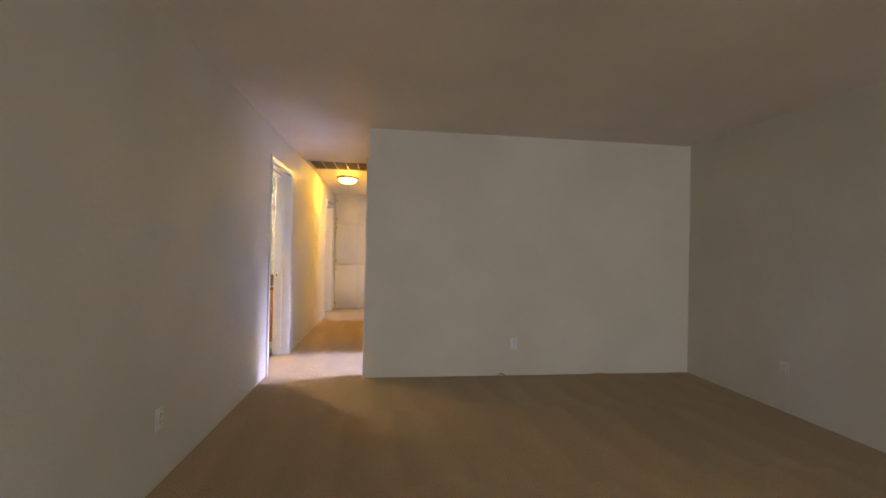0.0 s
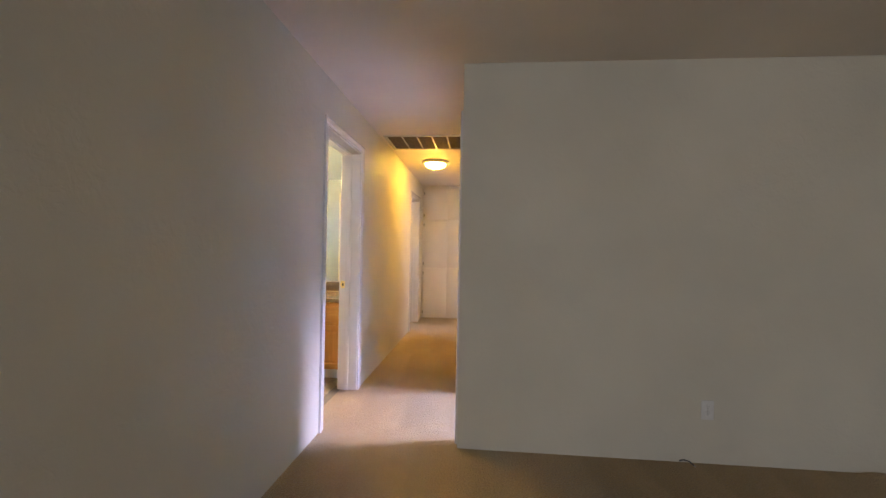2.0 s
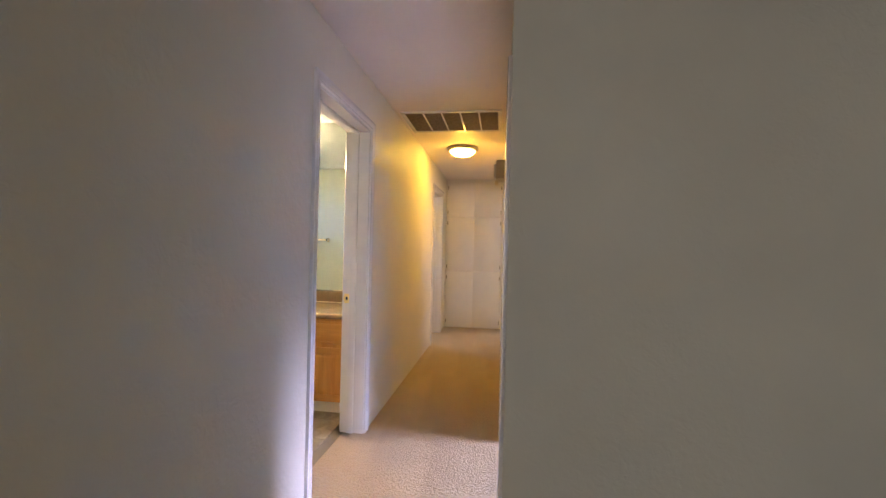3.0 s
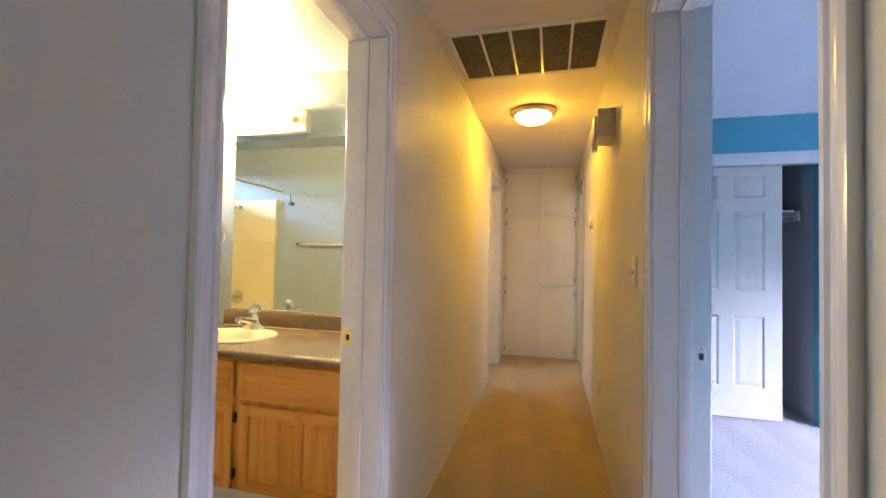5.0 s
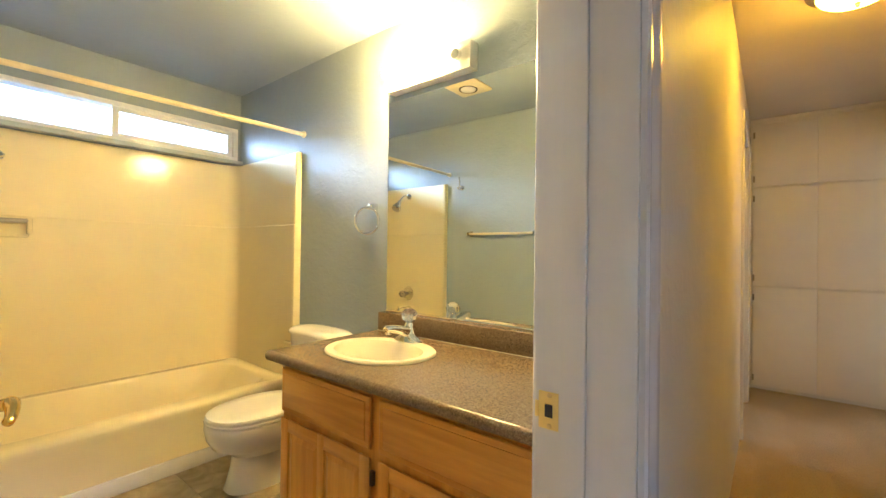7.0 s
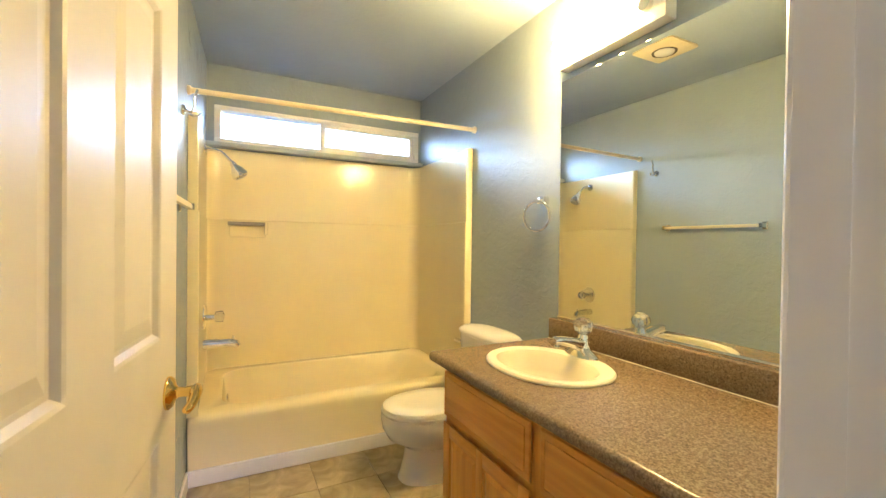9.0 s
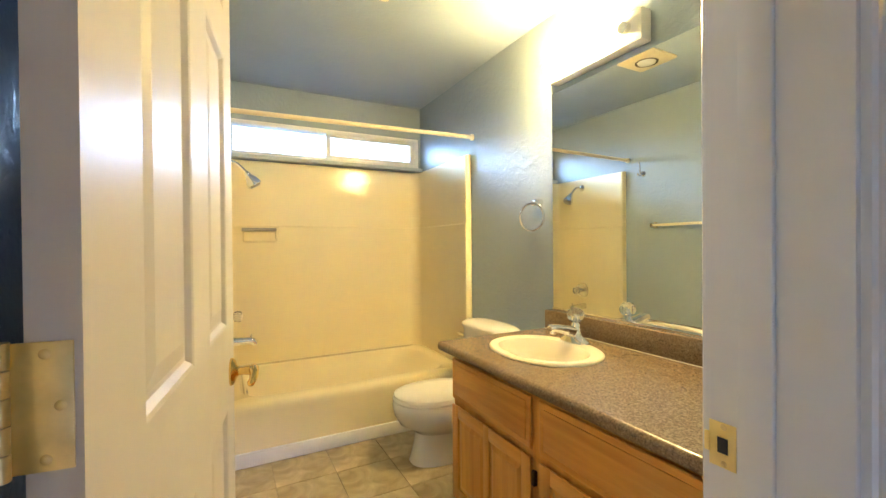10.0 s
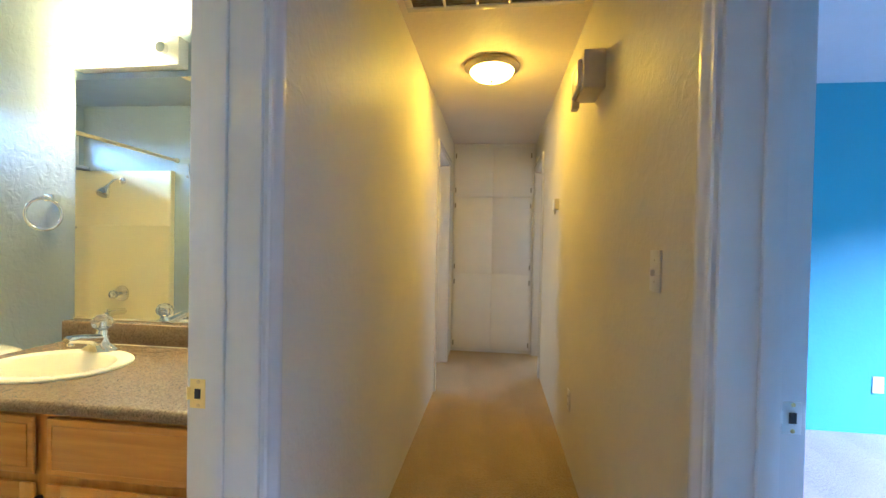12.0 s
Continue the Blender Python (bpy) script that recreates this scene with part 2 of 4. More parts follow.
def tube(bm, pts, r, n=12):
    pts = [Vector(p) for p in pts]
    rings = []
    for i, p in enumerate(pts):
        d = (pts[min(i + 1, len(pts) - 1)] - pts[max(i - 1, 0)]).normalized()
        u = d.orthogonal().normalized() if i == 0 else (rings_u - d * rings_u.dot(d)).normalized()
        rings_u = u
        w = d.cross(u)
        rr = r[i] if isinstance(r, (list, tuple)) else r
        rings.append([p + rr * (math.cos(2 * math.pi * k / n) * u + math.sin(2 * math.pi * k / n) * w) for k in range(n)])
    return loft(bm, rings)


def oval(cx, cy, z, a, b, n=40, power=2.0):
    out = []
    for i in range(n):
        t = 2 * math.pi * i / n
        c, s = math.cos(t), math.sin(t)
        out.append((cx + a * math.copysign(abs(c) ** (2 / power), c), cy + b * math.copysign(abs(s) ** (2 / power), s), z))
    return out


def finish(ob, smooth):
    me = ob.data
    if smooth:
        for p in me.polygons:
            p.use_smooth = True
        me.set_sharp_from_angle(angle=radians(38))


def mesh_ob(name, bm, mat, smooth=True):
    bmesh.ops.recalc_face_normals(bm, faces=bm.faces)
    me = bpy.data.meshes.new(name)
    bm.to_mesh(me)
    bm.free()
    me.materials.append(mat)
    ob = new(name, me)
    finish(ob, smooth)
    return ob


def structure(name, bm, mat, label, category, smooth=False):
    return tagged(mesh_ob(name, bm, mat, smooth), label, category, "", "structure")


def part(name, bm, mat, parent, label="", smooth=True):
    ob = mesh_ob(name, bm, mat, smooth)
    ob.parent = parent
    ob.matrix_parent_inverse = parent.matrix_world.inverted()
    if label:
        ob["label"] = label
    return ob


def thing(name, place, label, category, group="", kind=""):
    ob = new(name)
    ob.empty_display_size = 0.1
    ob.location = place
    ob.matrix_world = Matrix.Translation(place)
    return tagged(ob, label, category, group, kind)


def wall(name, axis, p0, p1, a0, a1, z0, z1, holes, mat, label):
    """A wall between p0 and p1 across, from a0 to a1 along, with openings (a, a, z, z)."""
    bm = bmesh.new()

    def put(u0, u1, w0, w1):
        if u1 - u0 > 1e-4 and w1 - w0 > 1e-4:
            if axis == "x":
                box(bm, p0, p1, u0, u1, w0, w1)
            else:
                box(bm, u0, u1, p0, p1, w0, w1)
    at = a0
    for h0, h1, b0, b1 in sorted(holes):
        put(at, h0, z0, z1)
        put(h0, h1, z0, b0)
        put(h0, h1, b1, z1)
        at = h1
    put(at, a1, z0, z1)
    return structure(name, bm, mat, label, "wall")


# ---- the large structure ----
H = 2.44
XL, XR = 0.0, 0.945          # hall walls
TW = 0.165                   # wall thickness at the doors
DOOR_H = 2.105
BATH = (4.147, 4.978)        # bathroom doorway along the hall
BED = (4.111, 5.041)         # bedroom doorway
LEFT2 = (7.690, 8.520)       # doorways at the hall's end
RIGHT2 = (8.210, 8.970)
BX0, BX1, BY0, BY1 = -3.21, -TW, 4.18, 5.885   # bathroom
WX = 4.383                   # living room's far side wall
HALF = TW / 2
side = "off-white painted drywall with a light knock-down texture"

wall("wall_west", "x", -HALF, XL, -5.9, 9.35, 0, H,
     [(*BATH, 0, DOOR_H), (*LEFT2, 0, DOOR_H)], M["wall"], side)
wall("wall_bath_east", "x", -TW, -HALF, BY0 - 0.1, BY1 + 0.1, 0, H, [(*BATH, 0, DOOR_H)], M["bath"], "blue-grey painted bathroom wall beside the door")
wall("wall_side_room", "x", -TW, -HALF, BY1 + 0.1, 9.35, 0, H, [(*LEFT2, 0, DOOR_H)], M["wall"], "white side-room wall by the doorway")
wall("wall_partition", "y", 4.0, 4.055, XR, WX + 0.1, 0, H, [], M["wall"], "off-white living-room partition wall ending at the hallway")
wall("wall_bed_south", "y", 4.055, 4.11, XR + HALF, 5.1, 0, H, [], M["blue"], "blue painted bedroom wall")
wall("wall_hall_east", "x", XR, XR + HALF, 4.055, 9.35, 0, H, [(*BED, 0, DOOR_H), (*RIGHT2, 0, DOOR_H)], M["wall"], side)
wall("wall_bed_west", "x", XR + HALF, XR + TW, 4.11, 7.43, 0, H, [(*BED, 0, DOOR_H)], M["blue"], "blue painted bedroom wall by the doorway")
wall("wall_far_room_west", "x", XR + HALF, XR + TW, 7.43, 9.35, 0, H, [(*RIGHT2, 0, DOOR_H)], M["wall"], "white far-room wall by the doorway")
wall("wall_living_east", "x", WX, WX + 0.1, -5.9, 4.0, 0, H, [], M["wall"], side)
wall("wall_living_south", "y", -6.0, -5.9, -0.1, WX + 0.1, 0, H, [(1.3, 3.7, 0.6, 2.2)], M["wall"], "off-white wall with a window behind the walk")
wall("wall_hall_north", "y", 9.35, 9.45, -0.2, 1.15, 0, H, [], M["wall"], "white wall behind the hall cupboards")
# bathroom
wall("wall_bath_north", "y", BY1, BY1 + 0.1, BX0 - 0.1, BX1, 0, H, [], M["bath"], "glossy blue-grey bathroom wall with orange-peel texture")
SKEW = 0.038                 # the towel-bar wall runs out of square
south_y = lambda x: BY0 + SKEW * (BX1 - x)
structure("wall_bath_south", loft(bmesh.new(), [[(BX1, BY0 - 0.1, z), (BX1, BY0, z), (BX0 - 0.1, south_y(BX0 - 0.1), z), (BX0 - 0.1, BY0 - 0.1, z)] for z in (0, H)]), M["bath"], "glossy blue-grey bathroom wall with a towel bar", "wall")
WIN = (4.342, 5.865, 1.905, 2.165)
wall("wall_bath_west", "x", BX0 - 0.14, BX0, BY0, BY1, 0, H, [WIN], M["bath"], "blue-grey bathroom wall with a high slider window")
# bedroom and its closet
CL = (1.45, 2.62)
wall("wall_bed_north", "y", 7.35, 7.43, XR + TW, 5.1, 0, H, [(*CL, 0, 2.06)], M["blue"], "bright blue bedroom wall with a closet opening")
wall("wall_bed_east", "x", 5.0, 5.1, 4.11, 7.35, 0, H, [(4.40, 5.80, 1.0, 2.1)], M["blue"], "blue painted bedroom wall with a window")
wall("wall_closet_east", "x", CL[1], CL[1] + 0.08, 7.43, 8.02, 0, H, [], M["grey"], "grey painted closet side wall")
wall("wall_closet_north", "y", 8.02, 8.1, XR + TW, CL[1] + 0.08, 0, H, [], M["grey"], "grey painted closet back wall")
# rooms past the doorways at the hall's end
wall("wall_side_room_west", "x", -3.3, -3.2, BY1 + 0.1, 9.1, 0, H, [], M["wall"], "plain white side-room wall")
wall("wall_side_room_north", "y", 9.1, 9.2, -3.3, -TW, 0, H, [(-2.8, -1.6, 0.95, 2.05)], M["wall"], "plain white side-room wall with a window")
wall("wall_far_room_south", "y", 8.1, 8.2, XR + TW, 3.6, 0, H, [], M["wall"], "plain white far-room wall")
wall("wall_far_room_east", "x", 3.6, 3.7, 8.1, 10.5, 0, H, [], M["wall"], "plain white far-room wall")
wall("wall_far_room_north", "y", 10.4, 10.5, 1.0, 3.7, 0, H, [(2.3, 3.5, 0.95, 2.05)], M["wall"], "plain white far-room wall with a window")
wall("wall_far_room_end", "x", XR + 0.02, XR + TW, 9.35, 10.5, 0, H, [], M["wall"], "plain white far-room wall")

structure("floor_carpet", one_box(-0.3, 5.2, -6.0, 4.115, -0.1, 0.0), M["carpet"], "beige cut-pile carpet with vacuum strokes", "floor")
structure("floor_hall", one_box(-TW + 0.02, XR + 0.08, 4.115, 9.5, -0.1, 0.0), M["carpet"], "beige cut-pile hall carpet", "floor")
structure("floor_bedroom", one_box(XR + 0.08, 5.2, 4.115, 8.1, -0.1, 0.0), M["carpet_bed"], "pale cut-pile bedroom carpet with vacuum strokes", "floor")
structure("floor_far_room", one_box(XR + 0.08, 3.7, 8.1, 10.5, -0.1, 0.0), M["carpet_bed"], "pale far-room carpet", "floor")
structure("floor_side_room", one_box(-3.3, -TW + 0.02, BY1 + 0.05, 9.5, -0.1, 0.0), M["carpet_bed"], "pale side-room carpet", "floor")
bath_floor = structure("floor_bath", one_box(-3.3, -TW + 0.02, 4.115, BY1 + 0.05, -0.1, -0.012), M["grout"], "beige stone-look tile floor of the bathroom", "floor")

structure("ceiling", one_box(-HALF, WX + 0.1, -6.0, 4.055, H, H + 0.1), M["ceiling"], "off-white textured living-room ceiling", "ceiling")
structure("ceiling_hall", one_box(-HALF, XR + HALF, 4.055, 9.45, H, H + 0.1), M["ceiling"], "off-white textured hall ceiling", "ceiling")
structure("ceiling_bath", one_box(BX0 - 0.14, -HALF, BY0 - 0.1, BY1 + 0.1, H, H + 0.1), M["bath_ceiling"], "pale blue-grey bathroom ceiling", "ceiling")
structure("ceiling_bedroom", one_box(XR + HALF, 5.1, 4.055, 8.1, H, H + 0.1), M["bed_ceiling"], "white bedroom ceiling", "ceiling")
structure("ceiling_far_room", one_box(XR + HALF, 3.7, 8.1, 10.5, H, H + 0.1), M["bed_ceiling"], "white far-room ceiling", "ceiling")
structure("ceiling_side_room", one_box(-3.3, -HALF, BY1 + 0.1, 9.45, H, H + 0.1), M["bed_ceiling"], "white side-room ceiling", "ceiling")

# ---- door frames ----
CASING = [(0.004, 0.0), (0.004, 0.009), (0.009, 0.013), (0.018, 0.013), (0.023, 0.009), (0.035, 0.010), (0.044, 0.016), (0.056, 0.019), (0.064, 0.016), (0.064, 0.0)]


def casing(y0, y1, top, x, out):
    """A moulded, mitred casing round a doorway in a wall across x; out: +1 or -1, the side that it stands on."""
    bm = bmesh.new()
    rings = []
    for a, b in ((-1, 0), (-1, 1), (1, 1), (1, 0)):
        ring = []
        for u, v in CASING:
            ring.append((x + out * v, (y0 - u) if a < 0 else (y1 + u), (top + u) if b else 0.0))
        rings.append(ring)
    vs = [[bm.verts.new(p) for p in r] for r in rings]
    for r0, r1 in zip(vs, vs[1:]):
        for i in range(len(CASING) - 1):
            bm.faces.new((r0[i], r0[i + 1], r1[i + 1], r1[i]))
    return bm


def door_frame(name, span, xa, xb, stop_x, label, both=True, hinge=(0.018, None)):
    y0, y1 = span
    f = thing(name, ((xa + xb) / 2, y0, 0), label, "door frame", "", "structure")
    t = 0.018
    lo, hi = min(xa, xb), max(xa, xb)
    part("jamb", one_box(lo, hi, y0, y0 + hinge[0], 0, DOOR_H, bevel=0.001), M["trim"], f)
    part("jamb", one_box(lo, hi, y1 - t, y1, 0, DOOR_H, bevel=0.001), M["trim"], f)
    part("head_jamb", one_box(lo, hi, y0 + hinge[0], y1 - t, DOOR_H - t, DOOR_H, bevel=0.001), M["trim"], f)
    s0, s1 = stop_x
    h0, h1 = hinge[1] or stop_x
    part("door_stop", one_box(h0, h1, y0 + hinge[0], y0 + hinge[0] + 0.014, 0, DOOR_H - t, bevel=0.002), M["trim"], f)
    part("door_stop", one_box(s0, s1, y1 - t - 0.011, y1 - t, 0, DOOR_H - t, bevel=0.002), M["trim"], f)
    part("door_stop", one_box(s0, s1, y0 + hinge[0] + 0.011, y1 - t - 0.011, DOOR_H - t - 0.011, DOOR_H - t, bevel=0.002), M["trim"], f)
    part("casing", casing(y0 + 0.010, y1 - 0.010, DOOR_H - 0.010, xa, 1 if xa > xb else -1), M["trim"], f)
    if both:
        part("casing", casing(y0 + 0.010, y1 - 0.010, DOOR_H - 0.010, xb, 1 if xb > xa else -1), M["trim"], f)
    return f


def strike(frame_ob, x, y, z, out, mat):
    """A strike plate on a jamb's face at y; out: the way in which the face looks."""
    p = part("strike_plate", one_box(x - 0.018, x + 0.018, min(y, y + out * 0.002), max(y, y + out * 0.002), z - 0.032, z + 0.032, bevel=0.0008), mat, frame_ob, "polished strike plate")
    part("lip", one_box(x - 0.024, x - 0.017, min(y, y + out * 0.004), max(y, y + out * 0.004), z - 0.014, z + 0.014, bevel=0.0012), mat, p)
    part("latch_hole", one_box(x - 0.006, x + 0.008, min(y + out * 0.002, y + out * 0.004), max(y + out * 0.002, y + out * 0.004), z - 0.011, z + 0.011, bevel=0.0009), M["black"], p, "dark latch hole")
    for dz in (-0.026, 0.026):
        bm = bmesh.new()
        lathe(bm, [(0.0045, 0), (0.0035, out * 0.0015), (0.001, out * 0.002)], (x + 0.002, y + out * 0.002, z + dz), "y", 10)
        part("screw", bm, M["old_brass"], p)


f1 = door_frame("door_frame_1", BATH, XL, -TW, (-0.115, -0.075), "white glossy door frame of the bathroom", True, (0.018, (-0.112, -0.065)))
part("hinge_jamb", one_box(-TW, -0.113, BATH[0] + 0.018, 4.191, 0, DOOR_H - 0.018, bevel=0.003), M["trim"], f1)
strike(f1, -0.14, BATH[1] - 0.018, 0.932, -1, M["pale_brass"])
f2 = door_frame("door_frame_2", BED, XR, XR + TW, (XR + 0.075, XR + 0.115), "white glossy door frame of the bedroom")
strike(f2, XR + 0.14, BED[1] - 0.018, 0.94, -1, M["satin"])
f3 = door_frame("door_frame_3", LEFT2, XL, -TW, (-0.115, -0.075), "white door frame at the end of the hall")
strike(f3, -0.14, LEFT2[1] - 0.018, 0.94, -1, M["nickel"])
f4 = door_frame("door_frame_4", RIGHT2, XR, XR + TW, (XR + 0.075, XR + 0.115), "white door frame beside the hall cupboards")
strike(f4, XR + 0.14, RIGHT2[1] - 0.018, 0.94, -1, M["nickel"])


# ---- panel doors ----
def panel_parts(leaf, w, t, cols, rows, mat, m):
    """Raised panels, both faces, at local columns and rows; m: the leaf's pose."""
    for x0, x1 in cols:
        for z0, z1 in rows:
            bm = bmesh.new()
            for s in (0, 1):
                d = (lambda k: (k if s == 0 else t - k))
                ring = lambda e, k: [(x0 + e, d(k), z0 + e), (x1 - e, d(k), z0 + e), (x1 - e, d(k), z1 - e), (x0 + e, d(k), z1 - e)]
                loft(bm, [ring(0.0, 0.0), ring(0.006, 0.002), ring(0.014, 0.010), ring(0.022, 0.010), ring(0.050, 0.004)], False, True)
            bm.transform(m)
            part("panel", bm, mat, leaf, smooth=False)


def leaf_mesh(w, h, t, cols, rows, m):
    bm = bmesh.new()
    xs = [0] + [v for c in cols for v in c] + [w]
    zs = [0] + [v for r in rows for v in r] + [h]
    for i in range(0, len(xs), 2):
        box(bm, xs[i], xs[i + 1], 0, t, 0, h)
    for i in range(0, len(zs), 2):
        for c in cols:
            box(bm, c[0], c[1], 0, t, zs[i], zs[i + 1])
    bm.transform(m)
    return bm


ROWS = [(0.24, 0.815), (1.015, 1.66), (1.77, 1.965)]
DW, DT = 0.835, 0.035
turn = math.degrees(math.atan2(0.107, -0.82))
door_m = pose(-0.195, 4.243, 0.012, 0, 0, turn) @ pose(0.012, 0, 0)
bath_door = thing("door_1", (-0.19, 4.22, 0.0), "white six-panel bathroom door standing open", "door", "", "structure")
dcols = [(0.140, 0.372), (0.506, 0.724)]
leaf = part("leaf", leaf_mesh(DW, 2.07, DT, dcols, ROWS, door_m), M["door"], bath_door, smooth=False)
panel_parts(leaf, DW, DT, dcols, ROWS, M["door"], door_m)


def lever_set(leaf_ob, m, w, z, t):
    """A domed rose and a curved lever that points at the hinges, on each face; m: the leaf's pose."""
    for s in (-1, 1):
        y = 0.0 if s < 0 else t
        bm = bmesh.new()
        lathe(bm, [(0.034, 0), (0.034, s * 0.004), (0.029, s * 0.010), (0.017, s * 0.014), (0.012, s * 0.018)], (w - 0.06, y, z), "y", 28)
        bm.transform(m)
        rose = part("rose", bm, M["brass"], leaf_ob, "polished brass rose")
        bm = tube(bmesh.new(), [(w - 0.06, y + s * d, z) for d in (0.014, 0.030, 0.046, 0.058)], [0.0115, 0.010, 0.0125, 0.012], 18)
        tube(bm, [(w - 0.052, y + s * 0.052, z + 0.003), (w - 0.075, y + s * 0.055, z + 0.004), (w - 0.100, y + s * 0.057, z - 0.002), (w - 0.125, y + s * 0.056, z - 0.008), (w - 0.142, y + s * 0.053, z - 0.010), (w - 0.149, y + s * 0.050, z - 0.010)], [0.0105, 0.0125, 0.0105, 0.009, 0.0085, 0.004], 14)
        bm.transform(m)
        part("lever", bm, M["brass"], rose, "polished brass lever")


lever_set(bath_door, door_m, DW, 0.892, DT)
for hz in (0.30, 1.089, 1.80):
    hm = door_m
    bm = bmesh.new()
    box(bm, -0.0025, 0.0, 0.005, 0.044, hz - 0.048, hz + 0.048, bevel=0.0008)
    for dy, dz in ((0.022, 0.039), (0.013, 0.0), (0.022, -0.039)):
        lathe(bm, [(0.004, -0.0025), (0.003, -0.0036), (0.001, -0.004)], (0, dy, hz + dz), "x", 10)
    bm.transform(hm)
    h = part("hinge", bm, M["old_brass"], bath_door, "worn brass butt hinge")
    bm = bmesh.new()
    for k in range(5):
        lathe(bm, [(0.0058, hz - 0.05 + k * 0.02), (0.0058, hz - 0.0308 + k * 0.02)], (-0.004, 0.047, 0), "z", 12)
    bm.transform(hm)
    part("knuckle", bm, M["old_brass"], h)

# ---- wall plates ----


def outlet(place, facing, label, name="wall_outlet", two=True):
    """A duplex outlet; facing: '+x', '-x' or '-y'."""
    rz = {"-y": 0, "+x": 90, "-x": -90}[facing]
    m = Matrix.Translation(place) @ pose(0, 0, 0, 0, 0, rz)
    o = thing(name, place, label, "outlet", "wall plates")
    bm = one_box(-0.036, 0.036, -0.006, 0, -0.058, 0.058, bevel=0.002)
    bm.transform(m)
    part("cover_plate", bm, M["plastic"], o)
    for dz in (-0.02, 0.02) if two else ():
        bm = bmesh.new()
        loft(bm, [oval(0, 0, 0, 0.016, 0.014, 20, 3), oval(0, 0, 0.0025, 0.0155, 0.0135, 20, 3)])
        bm.transform(m @ pose(0, -0.006, dz, 90))
        r = part("socket", bm, M["plastic"], o)
        bm = bmesh.new()
        for dx in (-0.006, 0.006):
            box(bm, dx - 0.0012, dx + 0.0012, -0.0093, -0.0086, dz - 0.001, dz + 0.007)
        box(bm, -0.0018, 0.0018, -0.0093, -0.0086, dz - 0.009, dz - 0.0055)
        bm.transform(m)
        part("slots", bm, M["black"], r, "dark slots")
    bm = lathe(bmesh.new(), [(0.003, 0), (0.002, -0.001)], (0, -0.006, 0), "y", 10)
    bm.transform(m)
    part("screw", bm, M["nickel"], o)
    return o


outlet((2.446, 3.9995, 0.322), "-y", "white duplex outlet low on the partition wall")
outlet((0.0005, 2.215, 0.345), "+x", "white duplex outlet low on the long wall")
outlet((WX - 0.0005, 2.89, 0.348), "-x", "white duplex outlet low on the side wall")
outlet((XR - 0.0005, 6.60, 0.375), "-x", "white outlet low on the hall wall")
outlet((3.155, 7.3495, 0.345), "-y", "white outlet on the blue bedroom wall")


def wall_switch(place):
    o = thing("light_switch", place, "white toggle switch plate on the hall wall", "switch", "wall plates")
    x, y, z = place
    part("cover_plate", one_box(x - 0.006, x, y - 0.036, y + 0.036, z - 0.058, z + 0.058, bevel=0.002), M["plastic"], o)
    part("toggle", one_box(x - 0.018, x - 0.006, y - 0.005, y + 0.005, z - 0.014, z + 0.004, bevel=0.002), M["plastic"], o)
    for dz in (-0.03, 0.03):
        part("screw", lathe(bmesh.new(), [(0.003, 0), (0.002, -0.001)], (x - 0.006, y, z + dz), "x", 10), M["nickel"], o)


wall_switch((XR, 5.345, 1.205))

# coaxial cable stub coming out of the carpet at the partition
cable = thing("cable_stub", (2.30, 3.975, 0.0), "short dark cable stub at the foot of the wall", "cable")
part("cord", tube(bmesh.new(), [(2.29, 3.995, 0.01), (2.30, 3.97, 0.028), (2.325, 3.95, 0.03), (2.345, 3.94, 0.012)], 0.0035, 8), M["black"], cable)
part("plug", tube(bmesh.new(), [(2.345, 3.94, 0.012), (2.355, 3.936, 0.006)], 0.005, 8), M["nickel"], cable)
# lifted edge of the carpet
lump = bmesh.new()
loft(lump, [oval(3.37, 3.97, 0.0, 0.11, 0.028, 20), oval(3.37, 3.975, 0.010, 0.08, 0.020, 20), oval(3.37, 3.98, 0.014, 0.04, 0.010, 20)])
tagged(mesh_ob("carpet_ruck", lump, M["carpet"]), "small lifted ruck of beige carpet at the wall", "carpet")

# ---- hall: air grille, lamp, chime, thermostat, cupboards ----
GX0, GX1, GY0, GY1 = 0.040, 0.895, 5.605, 6.195
gr = thing("return_air_grille", ((GX0 + GX1) / 2, GY0, H), "cream steel return-air grille with dark louvres in the ceiling", "air grille")
bm = bmesh.new()
fw = 0.035
for a in ((GX0, GX1, GY0, GY0 + fw), (GX0, GX1, GY1 - fw, GY1), (GX0, GX0 + fw, GY0 + fw, GY1 - fw), (GX1 - fw, GX1, GY0 + fw, GY1 - fw)):
    box(bm, *a, H - 0.012, H, bevel=0.003)
part("frame", bm, M["trim"], gr)
part("backing", one_box(GX0 + fw, GX1 - fw, GY0 + fw, GY1 - fw, H - 0.002, H - 0.0005), M["black"], gr, "dark filter behind the louvres")
step = (GX1 - GX0 - 2 * fw) / 5
for i in range(1, 5):
    x = GX0 + fw + i * step
    part("divider", one_box(x - 0.007, x + 0.007, GY0 + fw, GY1 - fw, H - 0.012, H - 0.002, bevel=0.002), M["trim"], gr)
# slats much darker than the cream frame, with an uneven tone
bm = bmesh.new()
n = 30
for i in range(n):
    y = GY0 + fw + (i + 0.5) * (GY1 - GY0 - 2 * fw) / n
    box(bm, GX0 + fw, GX1 - fw, y - 0.0055, y + 0.0035, H - 0.0095, H - 0.0035)
lv = part("louvres", bm, M["filter"], gr, "dark grey-brown louvres")
lv["kind"] = "stuff"
for x in (GX0 + 0.16, GX1 - 0.16):
    part("screw", lathe(bmesh.new(), [(0.005, H - 0.012), (0.004, H - 0.0145)], (x, GY0 + 0.017, 0), "z", 10), M["nickel"], gr)

